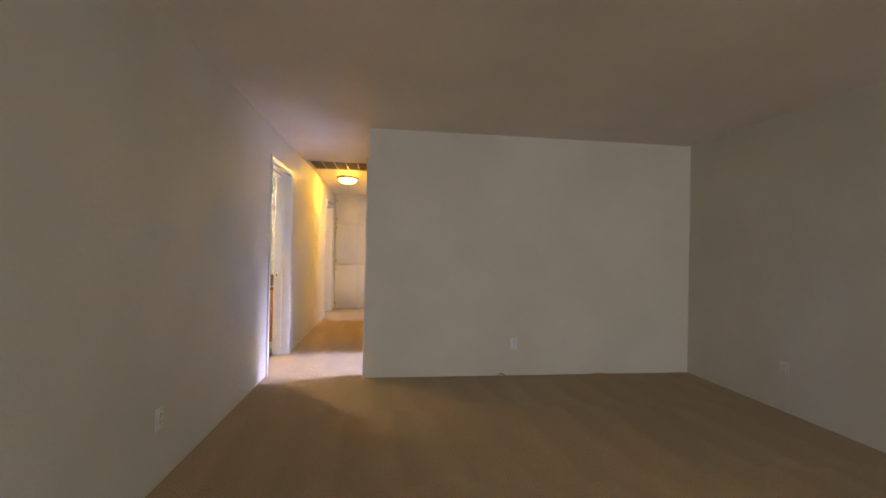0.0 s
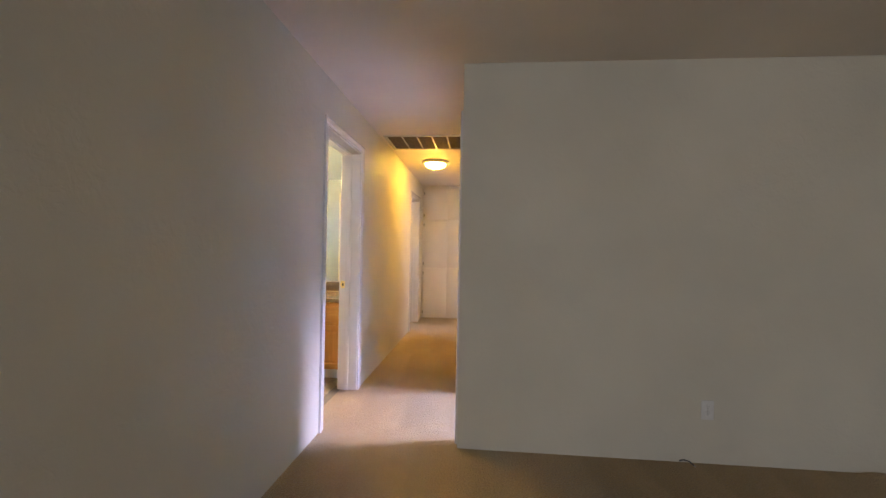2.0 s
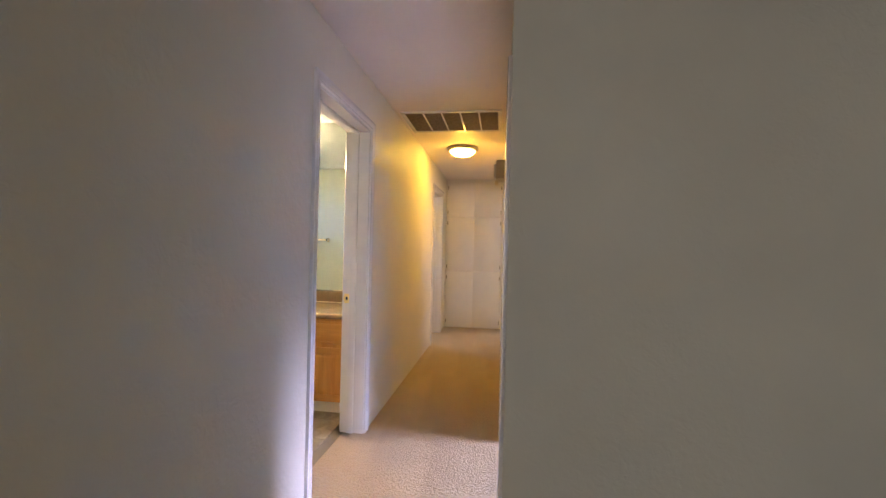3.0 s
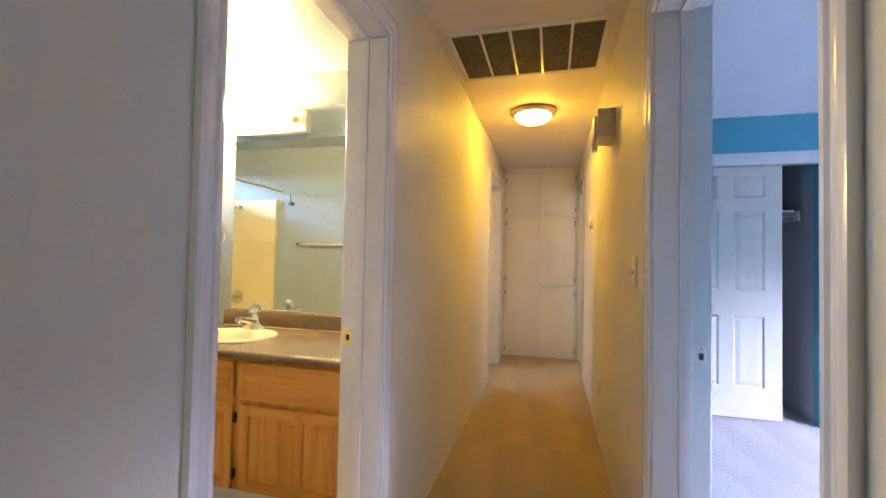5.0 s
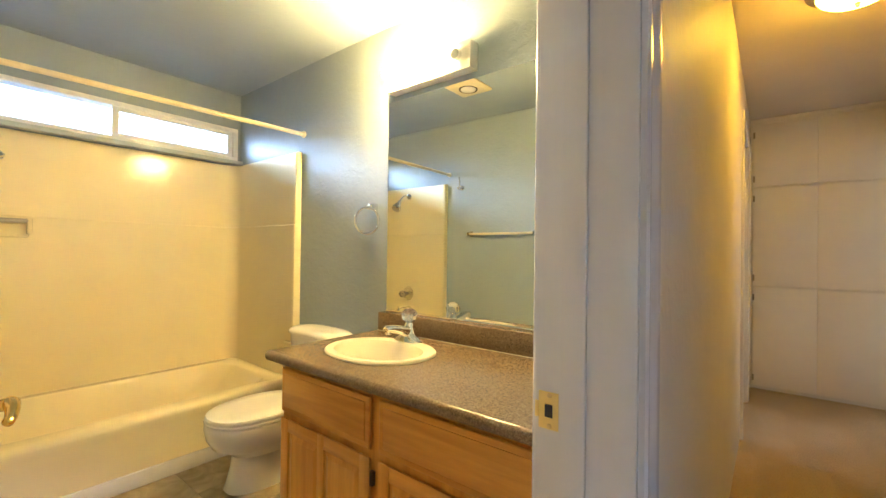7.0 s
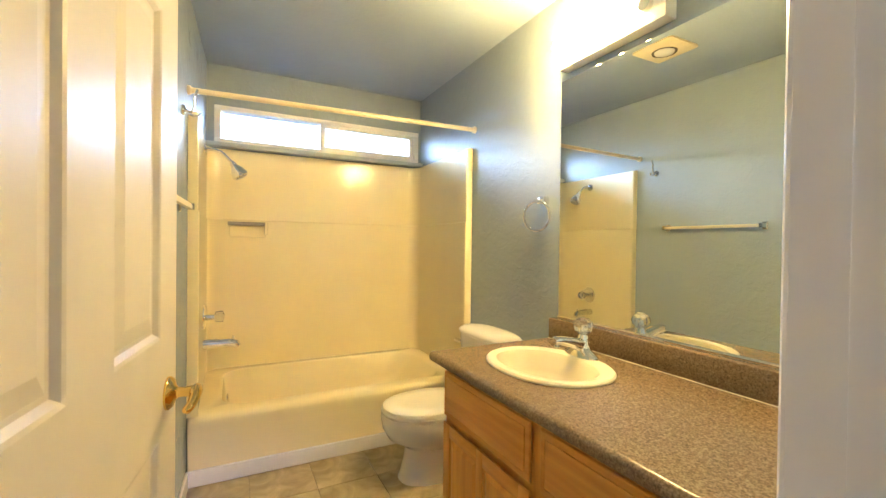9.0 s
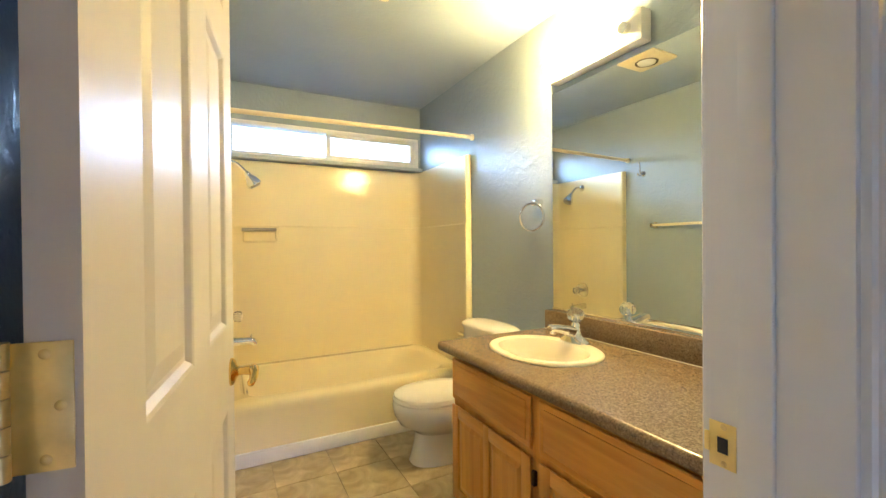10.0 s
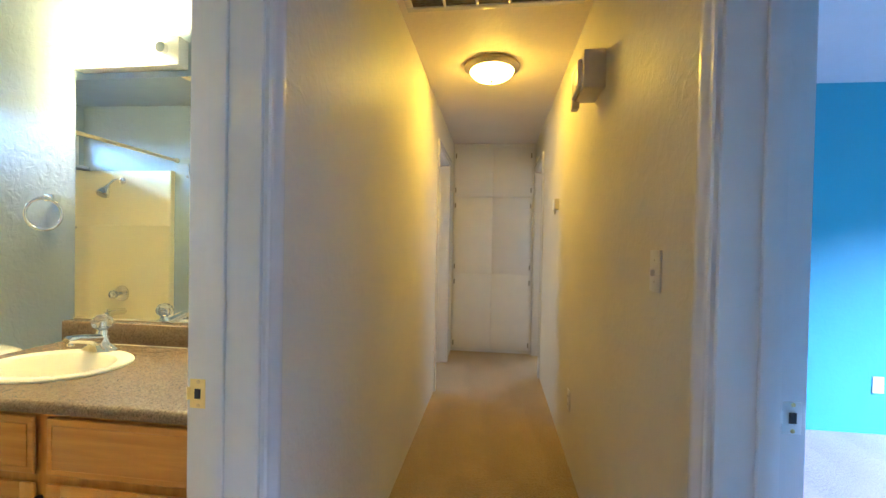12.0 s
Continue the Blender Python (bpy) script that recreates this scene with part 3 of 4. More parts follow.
LX, LY = 0.455, 6.88
lamp = thing("ceiling_lamp", (LX, LY, H), "flush ceiling lamp with a nickel pan and glowing glass bowl", "ceiling lamp")
part("pan", lathe(bmesh.new(), [(0.175, H), (0.180, H - 0.008), (0.180, H - 0.018), (0.160, H - 0.032), (0.145, H - 0.038)], (LX, LY, 0), "z", 48), M["nickel"], lamp, "brushed nickel pan")
part("glass_bowl", lathe(bmesh.new(), [(0.142, H - 0.036), (0.142, H - 0.044), (0.130, H - 0.062), (0.105, H - 0.080), (0.070, H - 0.092), (0.03, H - 0.098), (0.008, H - 0.099)], (LX, LY, 0), "z", 48), M["lamp"], lamp, "lit frosted glass bowl")
part("finial", lathe(bmesh.new(), [(0.010, H - 0.097), (0.012, H - 0.102), (0.007, H - 0.108), (0.009, H - 0.113), (0.003, H - 0.118)], (LX, LY, 0), "z", 16), M["nickel"], lamp)

# door chime: a box with slotted ends on the hall wall
chime = thing("door_chime", (XR, 5.9, 1.95), "almond door chime box with louvred ends on the hall wall", "door chime")
cx0, cy0, cy1, cz0, cz1 = XR - 0.092, 5.94, 6.14, 1.936, 2.10
part("box", one_box(cx0, XR - 0.0005, cy0, cy1, cz0, cz1, bevel=0.006), M["almond"], chime)
# lamplit brightness of the cover put into its colour: white plastic, not almond
bm = one_box(cx0 - 0.018, cx0, cy0 + 0.03, cy1 - 0.01, cz0 + 0.012, cz1 - 0.03, bevel=0.005)
fr = part("front_cover", bm, M["plastic"], chime, "front cover in whiter plastic than the box, standing for lamp light on it")
for i in range(5):
    z = cz0 + 0.025 + i * 0.019
    part("slot", one_box(cx0 - 0.0195, cx0 - 0.0175, cy0 + 0.07, cy1 - 0.04, z, z + 0.008), M["almond"], fr)
part("bottom_bracket", one_box(cx0 - 0.012, cx0 + 0.02, cy1 - 0.02, cy1 + 0.03, cz0 - 0.03, cz0 + 0.09, bevel=0.004), M["almond"], chime)

th = thing("thermostat", (XR, 7.2, 1.55), "small white thermostat on the hall wall", "thermostat")
part("case", one_box(XR - 0.032, XR - 0.0005, 7.16, 7.27, 1.525, 1.605, bevel=0.006), M["plastic"], th)
part("lever", one_box(XR - 0.026, XR - 0.016, 7.205, 7.220, 1.495, 1.526, bevel=0.002), M["almond"], th)

CY = 9.01
cup = thing("hall_cupboard", (0.46, CY, 0), "built-in white cupboard with six flat doors closing the hall", "cupboard", "", "")
part("body", one_box(0.002, XR - 0.002, CY + 0.001, 9.34, 0.004, H - 0.03), M["cab_white"], cup)
CZ = [(0.035, 0.918), (0.934, 1.808), (1.826, 2.385)]
bm = bmesh.new()
box(bm, 0.002, XR - 0.002, CY - 0.010, CY + 0.001, 2.392, H - 0.012, bevel=0.002)
box(bm, 0.002, 0.022, CY - 0.006, CY + 0.001, 0.004, 2.392)
box(bm, 0.905, XR - 0.002, CY - 0.006, CY + 0.001, 0.004, 2.392)
box(bm, 0.022, 0.905, CY - 0.004, CY + 0.001, 0.918, 0.934)
box(bm, 0.022, 0.905, CY - 0.004, CY + 0.001, 1.808, 1.826)
box(bm, 0.022, 0.905, CY - 0.004, CY + 0.001, 0.004, 0.033)
part("face_frame", bm, M["cab_white"], cup)
for z0, z1 in CZ:
    for x0, x1 in ((0.026, 0.4630), (0.4640, 0.901)):
        d = part("door", one_box(x0, x1, CY - 0.020, CY - 0.004, z0 + 0.002, z1 - 0.002, bevel=0.0015), M["cab_white"], cup)
        hx = x0 + 0.004 if x0 < 0.1 else x1 - 0.004
        for hz in (z0 + 0.07, z1 - 0.09):
            part("hinge", one_box(hx - 0.007, hx + 0.007, CY - 0.026, CY - 0.0195, hz - 0.028, hz + 0.028, bevel=0.002), M["dull"], d, "worn painted hinge")
part("crown_strip", one_box(0.002, XR - 0.002, CY - 0.022, CY, H - 0.024, H - 0.002, bevel=0.004), M["cab_white"], cup)

# ---- bathroom: window ----
y0, y1, z0, z1 = WIN
win = thing("window_1", (BX0, (y0 + y1) / 2, z0), "white vinyl slider window high above the tub, overbright outside", "window", "", "structure")
fx0, fx1 = BX0 - 0.10, BX0 + 0.003
bm = bmesh.new()
for a in ((y0, y1, z0, z0 + 0.032), (y0, y1, z1 - 0.032, z1), (y0, y0 + 0.04, z0 + 0.032, z1 - 0.032), (y1 - 0.04, y1, z0 + 0.032, z1 - 0.032)):
    box(bm, fx0, fx1, *a, bevel=0.004)
part("window_frame", bm, M["vinyl"], win)
MID = 5.075
sash = bmesh.new()
for a in ((MID - 0.02, y1 - 0.04, z0 + 0.032, z0 + 0.058), (MID - 0.02, y1 - 0.04, z1 - 0.058, z1 - 0.032), (MID - 0.02, MID + 0.018, z0 + 0.058, z1 - 0.058), (y1 - 0.075, y1 - 0.04, z0 + 0.058, z1 - 0.058)):
    box(sash, fx1 - 0.045, fx1 - 0.012, *a, bevel=0.003)
part("sash", sash, M["vinyl"], win)
for a, b, xx in ((y0 + 0.04, MID, fx1 - 0.055), (MID + 0.018, y1 - 0.075, fx1 - 0.030)):
    p = part("pane", one_box(xx - 0.004, xx, a, b, z0 + 0.032, z1 - 0.032), M["glass"], win)
    p.visible_shadow = False
part("window_sill", one_box(BX0 + 0.0005, BX0 + 0.055, BY0 + 0.001, BY1 - 0.001, 1.872, 1.902, bevel=0.004), M["ledge"], win, "blue-grey painted sill ledge")

# ---- bathtub and surround ----
TX0, TX1, RIM = BX0, -2.33, 0.350
tub = thing("bathtub", ((TX0 + TX1) / 2, 5.06, 0), "cream acrylic alcove bathtub with a sloped end", "bathtub")


def rrect(x0, x1, y0, y1, r, z, n=6):
    out = []
    for cx, cy, a0 in ((x1 - r, y1 - r, 0), (x0 + r, y1 - r, 90), (x0 + r, y0 + r, 180), (x1 - r, y0 + r, 270)):
        for k in range(n + 1):
            a = radians(a0 + 90 * k / n)
            out.append((cx + r * math.cos(a), cy + r * math.sin(a), z))
    return out


ty0, ty1 = south_y(TX1) + 0.004, BY1 - 0.003
tyi = 4.268
tx0 = TX0 + 0.003
bm = bmesh.new()
loft(bm, [rrect(tx0, TX1 - 0.012, ty0, ty1, 0.01, 0.0), rrect(tx0, TX1 - 0.004, ty0, ty1, 0.01, RIM - 0.06), rrect(tx0, TX1, ty0, ty1, 0.012, RIM - 0.035),
          rrect(tx0, TX1 - 0.004, ty0, ty1, 0.014, RIM - 0.020), rrect(tx0, TX1 - 0.016, ty0, ty1, 0.016, RIM - 0.007), rrect(tx0 + 0.01, TX1 - 0.036, ty0 + 0.008, ty1 - 0.008, 0.02, RIM),
          rrect(TX0 + 0.09, TX1 - 0.095, tyi + 0.13, ty1 - 0.12, 0.16, RIM), rrect(TX0 + 0.10, TX1 - 0.108, tyi + 0.145, ty1 - 0.14, 0.15, RIM - 0.012),
          rrect(TX0 + 0.13, TX1 - 0.14, tyi + 0.17, ty1 - 0.28, 0.14, RIM - 0.17), rrect(TX0 + 0.17, TX1 - 0.18, tyi + 0.21, ty1 - 0.40, 0.12, 0.10), rrect(TX0 + 0.24, TX1 - 0.25, tyi + 0.28, ty1 - 0.50, 0.10, 0.08)])
part("basin", bm, M["acrylic"], tub)
part("skirt_trim", one_box(TX1 - 0.013, TX1 + 0.006, ty0, ty1, 0.0, 0.080, bevel=0.004), M["trim"], tub, "white base trim along the tub")
ovf = part("overflow_plate", lathe(bmesh.new(), [(0.036, 0), (0.036, 0.004), (0.028, 0.009), (0.006, 0.011)], (-2.74, tyi + 0.168, 0.275), "y", 24), M["chrome"], tub, "chrome overflow plate")

SUR_TOP = 1.862
sur = thing("shower_surround", (-2.8, 5.06, RIM), "cream acrylic three-sided shower surround above the tub", "shower surround")


def sur_line(off):
    """Inner outline of the surround, from the near front edge round the back to the far one."""
    s, r = 0.052 + off, 0.085
    xa, ya, yb = BX0 + 0.03 + off, 4.262 + s, BY1 - s
    pts = [(TX1, south_y(TX1) + 0.002), (TX1, ya - 0.012), (TX1 - 0.004, ya - 0.003), (TX1 - 0.014, ya), (TX1 - 0.04, ya - 0.006)]
    pts.append((xa + r, ya - 0.006))
    for k in range(1, 8):
        a = radians(270 - 90 * k / 7)
        pts.append((xa + r + r * math.cos(a), ya - 0.006 + r + r * math.sin(a)))
    for k in range(0, 8):
        a = radians(180 - 90 * k / 7)
        pts.append((xa + r + r * math.cos(a), yb + 0.006 - r + r * math.sin(a)))
    pts += [(TX1 - 0.04, yb + 0.006), (TX1 - 0.014, yb), (TX1 - 0.004, yb + 0.003), (TX1, yb + 0.012), (TX1, BY1 - 0.004)]
    return pts


bm = bmesh.new()
levels = [(0.0, RIM - 0.002), (0.0, 1.367), (0.0, 1.371), (-0.005, 1.376), (-0.005, 1.380), (-0.005, SUR_TOP - 0.016), (-0.005, SUR_TOP - 0.012), (-0.008, SUR_TOP - 0.003), (-0.016, SUR_TOP)]
vs = [[bm.verts.new((x, y, z)) for x, y in sur_line(o)] for o, z in levels]
for a, b in zip(vs, vs[1:]):
    for i in range(len(a) - 1):
        bm.faces.new((a[i], a[i + 1], b[i + 1], b[i]))
cap = []
for v in vs[-1]:
    x, y, z = v.co
    cap.append(bm.verts.new((max(BX0 + 0.002, x - 0.03) if BY0 + 0.16 < y < BY1 - 0.1 else x, south_y(x) if y <= BY0 + 0.16 else (BY1 - 0.002 if y >= BY1 - 0.1 else y), z + 0.001)))
for i in range(len(cap) - 1):
    bm.faces.new((vs[-1][i], vs[-1][i + 1], cap[i + 1], cap[i]))
part("wall_panel", bm, M["acrylic"], sur)
part("soap_ledge", one_box(BX0 + 0.028, BX0 + 0.050, 4.44, 4.672, 1.255, 1.335, bevel=0.01), M["acrylic"], sur)
part("grab_bar", tube(bmesh.new(), [(BX0 + 0.075, 4.43, 1.348), (BX0 + 0.075, 4.672, 1.348)], 0.013, 14), M["nickel"], sur, "chrome grab bar")
part("bar_post", one_box(BX0 + 0.03, BX0 + 0.088, 4.660, 4.682, 1.275, 1.366, bevel=0.006), M["acrylic"], sur)

SY = 4.309
head = thing("shower_fixture", (-2.80, SY, 1.78), "chrome shower head on a bent arm", "shower head")
part("flange", lathe(bmesh.new(), [(0.030, 0), (0.028, 0.006), (0.012, 0.012)], (-2.80, SY, 1.772), "y", 24), M["chrome"], head)
part("arm", tube(bmesh.new(), [(-2.80, SY, 1.772), (-2.80, SY + 0.05, 1.775), (-2.80, SY + 0.09, 1.762), (-2.80, SY + 0.13, 1.722), (-2.80, SY + 0.15, 1.70)], 0.0095, 12), M["chrome"], head)
bm = bmesh.new()
lathe(bm, [(0.012, 0.004), (0.020, -0.010), (0.018, -0.022), (0.034, -0.045), (0.046, -0.078), (0.047, -0.092), (0.042, -0.099), (0.012, -0.101)], (0, 0, 0), "z", 28)
bm.transform(pose(-2.80, SY + 0.145, 1.706, 32, 0, 0))
part("rose_head", bm, M["chrome"], head)
bm = lathe(bmesh.new(), [(0.034, -0.099), (0.034, -0.103), (0.026, -0.104), (0.008, -0.104)], (0, 0, 0), "z", 28)
bm.transform(pose(-2.80, SY + 0.145, 1.706, 32, 0, 0))
part("spray_plate", bm, M["nickel"], head, "dull grey spray plate")
valve = thing("shower_valve", (-2.80, SY, 0.77), "chrome shower valve with a clear knob", "shower valve")
part("escutcheon", lathe(bmesh.new(), [(0.072, 0), (0.070, 0.006), (0.045, 0.012), (0.018, 0.016), (0.015, 0.056)], (-2.80, SY, 0.768), "y", 32), M["chrome"], valve)
part("handle", lathe(bmesh.new(), [(0.014, 0.055), (0.030, 0.064), (0.036, 0.084), (0.032, 0.104), (0.012, 0.112)], (-2.80, SY, 0.768), "y", 8), M["crystal"], valve, "clear acrylic knob")
spout = thing("tub_spout", (-2.78, SY, 0.61), "chrome tub spout with a diverter", "tub spout")
part("body", tube(bmesh.new(), [(-2.78, SY, 0.613), (-2.78, SY + 0.06, 0.613), (-2.78, SY + 0.14, 0.611), (-2.78, SY + 0.172, 0.604), (-2.78, SY + 0.185, 0.585)], [0.030, 0.027, 0.024, 0.023, 0.019], 20), M["chrome"], spout)
part("diverter", tube(bmesh.new(), [(-2.78, SY + 0.160, 0.622), (-2.78, SY + 0.160, 0.650)], [0.005, 0.008], 10), M["chrome"], spout)

rod = thing("curtain_rod", (-2.31, 5.06, 1.96), "cream enamelled shower curtain rod between the walls", "curtain rod")
part("pole", tube(bmesh.new(), [(-2.31, south_y(-2.31) + 0.01, 1.955), (-2.31, BY1 - 0.01, 1.98)], 0.0135, 16), M["rod"], rod)
part("flange", lathe(bmesh.new(), [(0.022, 0), (0.022, 0.012), (0.014, 0.02)], (-2.31, south_y(-2.31), 1.955), "y", 20), M["rod"], rod)
part("flange", lathe(bmesh.new(), [(0.014, -0.02), (0.022, -0.012), (0.022, 0)], (-2.31, BY1, 1.98), "y", 20), M["rod"], rod)

# ---- toilet ----
TXC = -1.95
toilet = thing("toilet", (TXC, 5.5, 0), "bone-white two-piece toilet with the lid down", "toilet")
bm = bmesh.new()
rings = []
for z, cy, a, b, pw in ((0.0, 5.455, 0.120, 0.245, 2.6), (0.03, 5.455, 0.114, 0.235, 2.5), (0.12, 5.45, 0.104, 0.212, 2.3), (0.185, 5.45, 0.106, 0.205, 2.2), (0.215, 5.43, 0.135, 0.215, 2.1), (0.255, 5.39, 0.165, 0.238, 2.1), (0.31, 5.375, 0.182, 0.250, 2.1), (0.36, 5.37, 0.187, 0.254, 2.1), (0.385, 5.37, 0.186, 0.253, 2.1), (0.395, 5.37, 0.178, 0.246, 2.1)):
    rings.append(oval(TXC, cy + 0.03, z * 0.885, a, b, 40, pw))
loft(bm, rings)
box(bm, TXC - 0.105, TXC + 0.105, 5.58, 5.80, 0.16, 0.388, bevel=0.02)
part("bowl", bm, M["china"], toilet)
part("seat", loft(bmesh.new(), [oval(TXC, 5.405, 0.3500, 0.182, 0.252, 40, 2.15), oval(TXC, 5.405, 0.3555, 0.188, 0.258, 40, 2.15), oval(TXC, 5.405, 0.3635, 0.188, 0.258, 40, 2.15), oval(TXC, 5.405, 0.3665, 0.176, 0.246, 40, 2.15), oval(TXC, 5.405, 0.3705, 0.172, 0.242, 40, 2.15)]), M["china"], toilet)
part("lid", loft(bmesh.new(), [oval(TXC, 5.408, 0.3706, 0.174, 0.244, 40, 2.15), oval(TXC, 5.408, 0.3745, 0.186, 0.256, 40, 2.15), oval(TXC, 5.408, 0.3845, 0.184, 0.254, 40, 2.15), oval(TXC, 5.408, 0.3925, 0.165, 0.235, 40, 2.15), oval(TXC, 5.408, 0.3945, 0.10, 0.15, 40, 2.15)]), M["china"], toilet)
bow = lambda a, b, z, p=3.4: oval(TXC + 0.006, 5.772, z, a, b, 44, p)
part("tank", loft(bmesh.new(), [bow(0.196, 0.088, 0.385), bow(0.205, 0.094, 0.42), bow(0.222, 0.099, 0.698)]), M["china"], toilet)
part("tank_lid", loft(bmesh.new(), [bow(0.222, 0.098, 0.6985), bow(0.234, 0.106, 0.702), bow(0.237, 0.107, 0.714), bow(0.230, 0.102, 0.727, 3.0), bow(0.205, 0.086, 0.738, 2.7), bow(0.150, 0.058, 0.744, 2.4), bow(0.06, 0.02, 0.746, 2.2)]), M["china"], toilet)
part("flush_lever", one_box(TXC - 0.19, TXC - 0.11, 5.652, 5.674, 0.645, 0.660, bevel=0.004), M["chrome"], toilet)

# ---- vanity ----
VX0, VX1, VF, CT = -1.442, -0.175, 5.245, 0.775
van = thing("vanity_cabinet", (-0.8, VF, 0), "oak vanity cabinet with panelled doors and brown hinges", "vanity")
bm = bmesh.new()
box(bm, VX0, VX1, VF, VF + 0.02, 0.09, CT - 0.04)
box(bm, VX0, VX0 + 0.018, VF + 0.02, 5.87, 0.09, CT - 0.04)
box(bm, VX1 - 0.018, VX1, VF + 0.02, 5.87, 0.09, CT - 0.04)
box(bm, VX0 + 0.018, VX1 - 0.018, VF + 0.02, 5.87, 0.09, 0.11)
part("body", bm, M["oak_v"], van, smooth=False)
part("toe_kick", one_box(VX0 + 0.002, VX1 - 0.002, VF + 0.03, VF + 0.05, 0.0, 0.0895), M["trim"], van, "white toe-kick board", smooth=False)
VM = -0.868
DRZ = (0.538, 0.716)
DOZ = (0.10, 0.512)


def undercut(x0, x1, z0, z1):
    """Overlay front whose edges are cut back behind as a finger pull."""
    rg = lambda e, k: [(x0 + e, VF - k, z0 + e), (x1 - e, VF - k, z0 + e), (x1 - e, VF - k, z1 - e), (x0 + e, VF - k, z1 - e)]
    return loft(bmesh.new(), [rg(0.014, 0.0003), rg(0.001, 0.011), rg(0.0, 0.014), rg(0.002, 0.0175), rg(0.005, 0.019)])


for x0, x1 in ((VX0 + 0.012, VM - 0.022), (VM + 0.022, VX1 - 0.012)):
    d = part("drawer_front", undercut(x0, x1, *DRZ), M["oak_h"], van, smooth=False)
    part("raised_field", one_box(x0 + 0.022, x1 - 0.022, VF - 0.0225, VF - 0.019, DRZ[0] + 0.022, DRZ[1] - 0.022, bevel=0.003), M["oak_h"], d)
    d = part("door", one_box(x0 + 0.011, x1 - 0.011, VF - 0.012, VF - 0.0005, DOZ[0] + 0.011, DOZ[1] - 0.011), M["oak_v"], van, smooth=False)
    mid = (x0 + x1) / 2
    st = 0.05
    for a in ((x0, x0 + st), (mid - 0.02, mid + 0.02), (x1 - st, x1)):
        part("stile", one_box(a[0], a[1], VF - 0.020, VF - 0.012, *DOZ, bevel=0.002), M["oak_v"], d)
    for a in ((x0 + st, mid - 0.02), (mid + 0.02, x1 - st)):
        for e in (DOZ[0], DOZ[1] - st):
            part("rail", one_box(a[0], a[1], VF - 0.020, VF - 0.012, e, e + st, bevel=0.002), M["oak_h"], d)
    for a in ((x0 + st, mid - 0.02), (mid + 0.02, x1 - st)):
        bm = bmesh.new()
        ring = lambda e, k: [(a[0] + e, VF - k, DOZ[0] + st + e), (a[1] - e, VF - k, DOZ[0] + st + e), (a[1] - e, VF - k, DOZ[1] - st - e), (a[0] + e, VF - k, DOZ[1] - st - e)]
        loft(bm, [ring(0.006, 0.0122), ring(0.010, 0.0125), ring(0.026, 0.0175)], False, True)
        part("panel", bm, M["oak_v"], d, smooth=False)
    hx = x1 + 0.006 if x0 < VM - 0.1 else x1 + 0.004
    for hz in (DOZ[0] + 0.07, DOZ[1] - 0.07):
        part("hinge", one_box(hx - 0.010, hx + 0.008, VF - 0.016, VF - 0.001, hz - 0.024, hz + 0.024, bevel=0.002), M["bronze"], d, "dark bronze hinge")

top = thing("countertop", (-0.8, 5.5, CT - 0.04), "brown speckled laminate countertop with a rounded front", "countertop")
CX0, CF = -1.515, 5.198
SKX, SKY, SKA, SKB = -1.150, 5.512, 0.255, 0.205
bm = bmesh.new()
# rounded front edge swept along x
prof = [(5.868, CT), (CF + 0.024, CT), (CF + 0.018, CT)]
for k in range(1, 6):
    a = radians(90 + 90 * k / 6)
    prof.append((CF + 0.018 + 0.018 * math.cos(a), CT - 0.018 + 0.018 * math.sin(a)))
prof += [(CF, CT - 0.022), (CF + 0.004, CT - 0.036), (CF + 0.012, CT - 0.040), (5.868, CT - 0.040)]
loft(bm, [[(CX0, y, z) for y, z in prof], [(-0.168, y, z) for y, z in prof]])
slab = part("slab", bm, M["laminate"], top)
part("caulk_bead", one_box(CX0 + 0.002, -0.170, 5.8322, 5.8352, CT + 0.0002, CT + 0.003, bevel=0.0009), M["sink"], top, "cream caulk bead")
part("backsplash", one_box(CX0, -0.168, 5.835, 5.883, CT - 0.001, CT + 0.098, bevel=0.006), M["laminate"], top)
cut = bmesh.new()
loft(cut, [oval(SKX, SKY, CT - 0.2, SKA - 0.03, SKB - 0.03, 40), oval(SKX, SKY, CT + 0.05, SKA - 0.03, SKB - 0.03, 40)])
cutter = mesh_ob("cutter", cut, M["laminate"])
md = slab.modifiers.new("hole", "BOOLEAN")
md.object, md.operation, md.solver = cutter, "DIFFERENCE", "EXACT"
bpy.context.view_layer.update()
_dg = bpy.context.evaluated_depsgraph_get()
_me = bpy.data.meshes.new_from_object(slab.evaluated_get(_dg))
slab.modifiers.clear()
slab.data = _me
finish(slab, True)
bpy.data.objects.remove(cutter)

sink = thing("sink", (SKX, SKY, CT), "cream oval drop-in sink with three overflow holes", "sink")
bm = bmesh.new()
so = lambda e, z, dy=0.0, p=2.15: oval(SKX, SKY + dy, z, SKA - e, SKB - e, 48, p)
loft(bm, [so(0.012, CT + 0.0005), so(0.0, CT + 0.001), so(0.0, CT + 0.007), so(0.006, CT + 0.013), so(0.020, CT + 0.014),
          [(x, y - 0.02 if y > SKY else y, z) for x, y, z in so(0.040, CT + 0.010)], so(0.052, CT - 0.004, -0.02), so(0.075, CT - 0.06, -0.02), so(0.11, CT - 0.11, -0.02), so(0.165, CT - 0.135, -0.02), so(0.19, CT - 0.138, -0.02)], False, True)
part("bowl", bm, M["sink"], sink)
part("drain", lathe(bmesh.new(), [(0.022, CT - 0.1385), (0.022, CT - 0.1365), (0.016, CT - 0.136), (0.004, CT - 0.134)], (SKX, SKY - 0.02, 0), "z", 20), M["chrome"], sink)
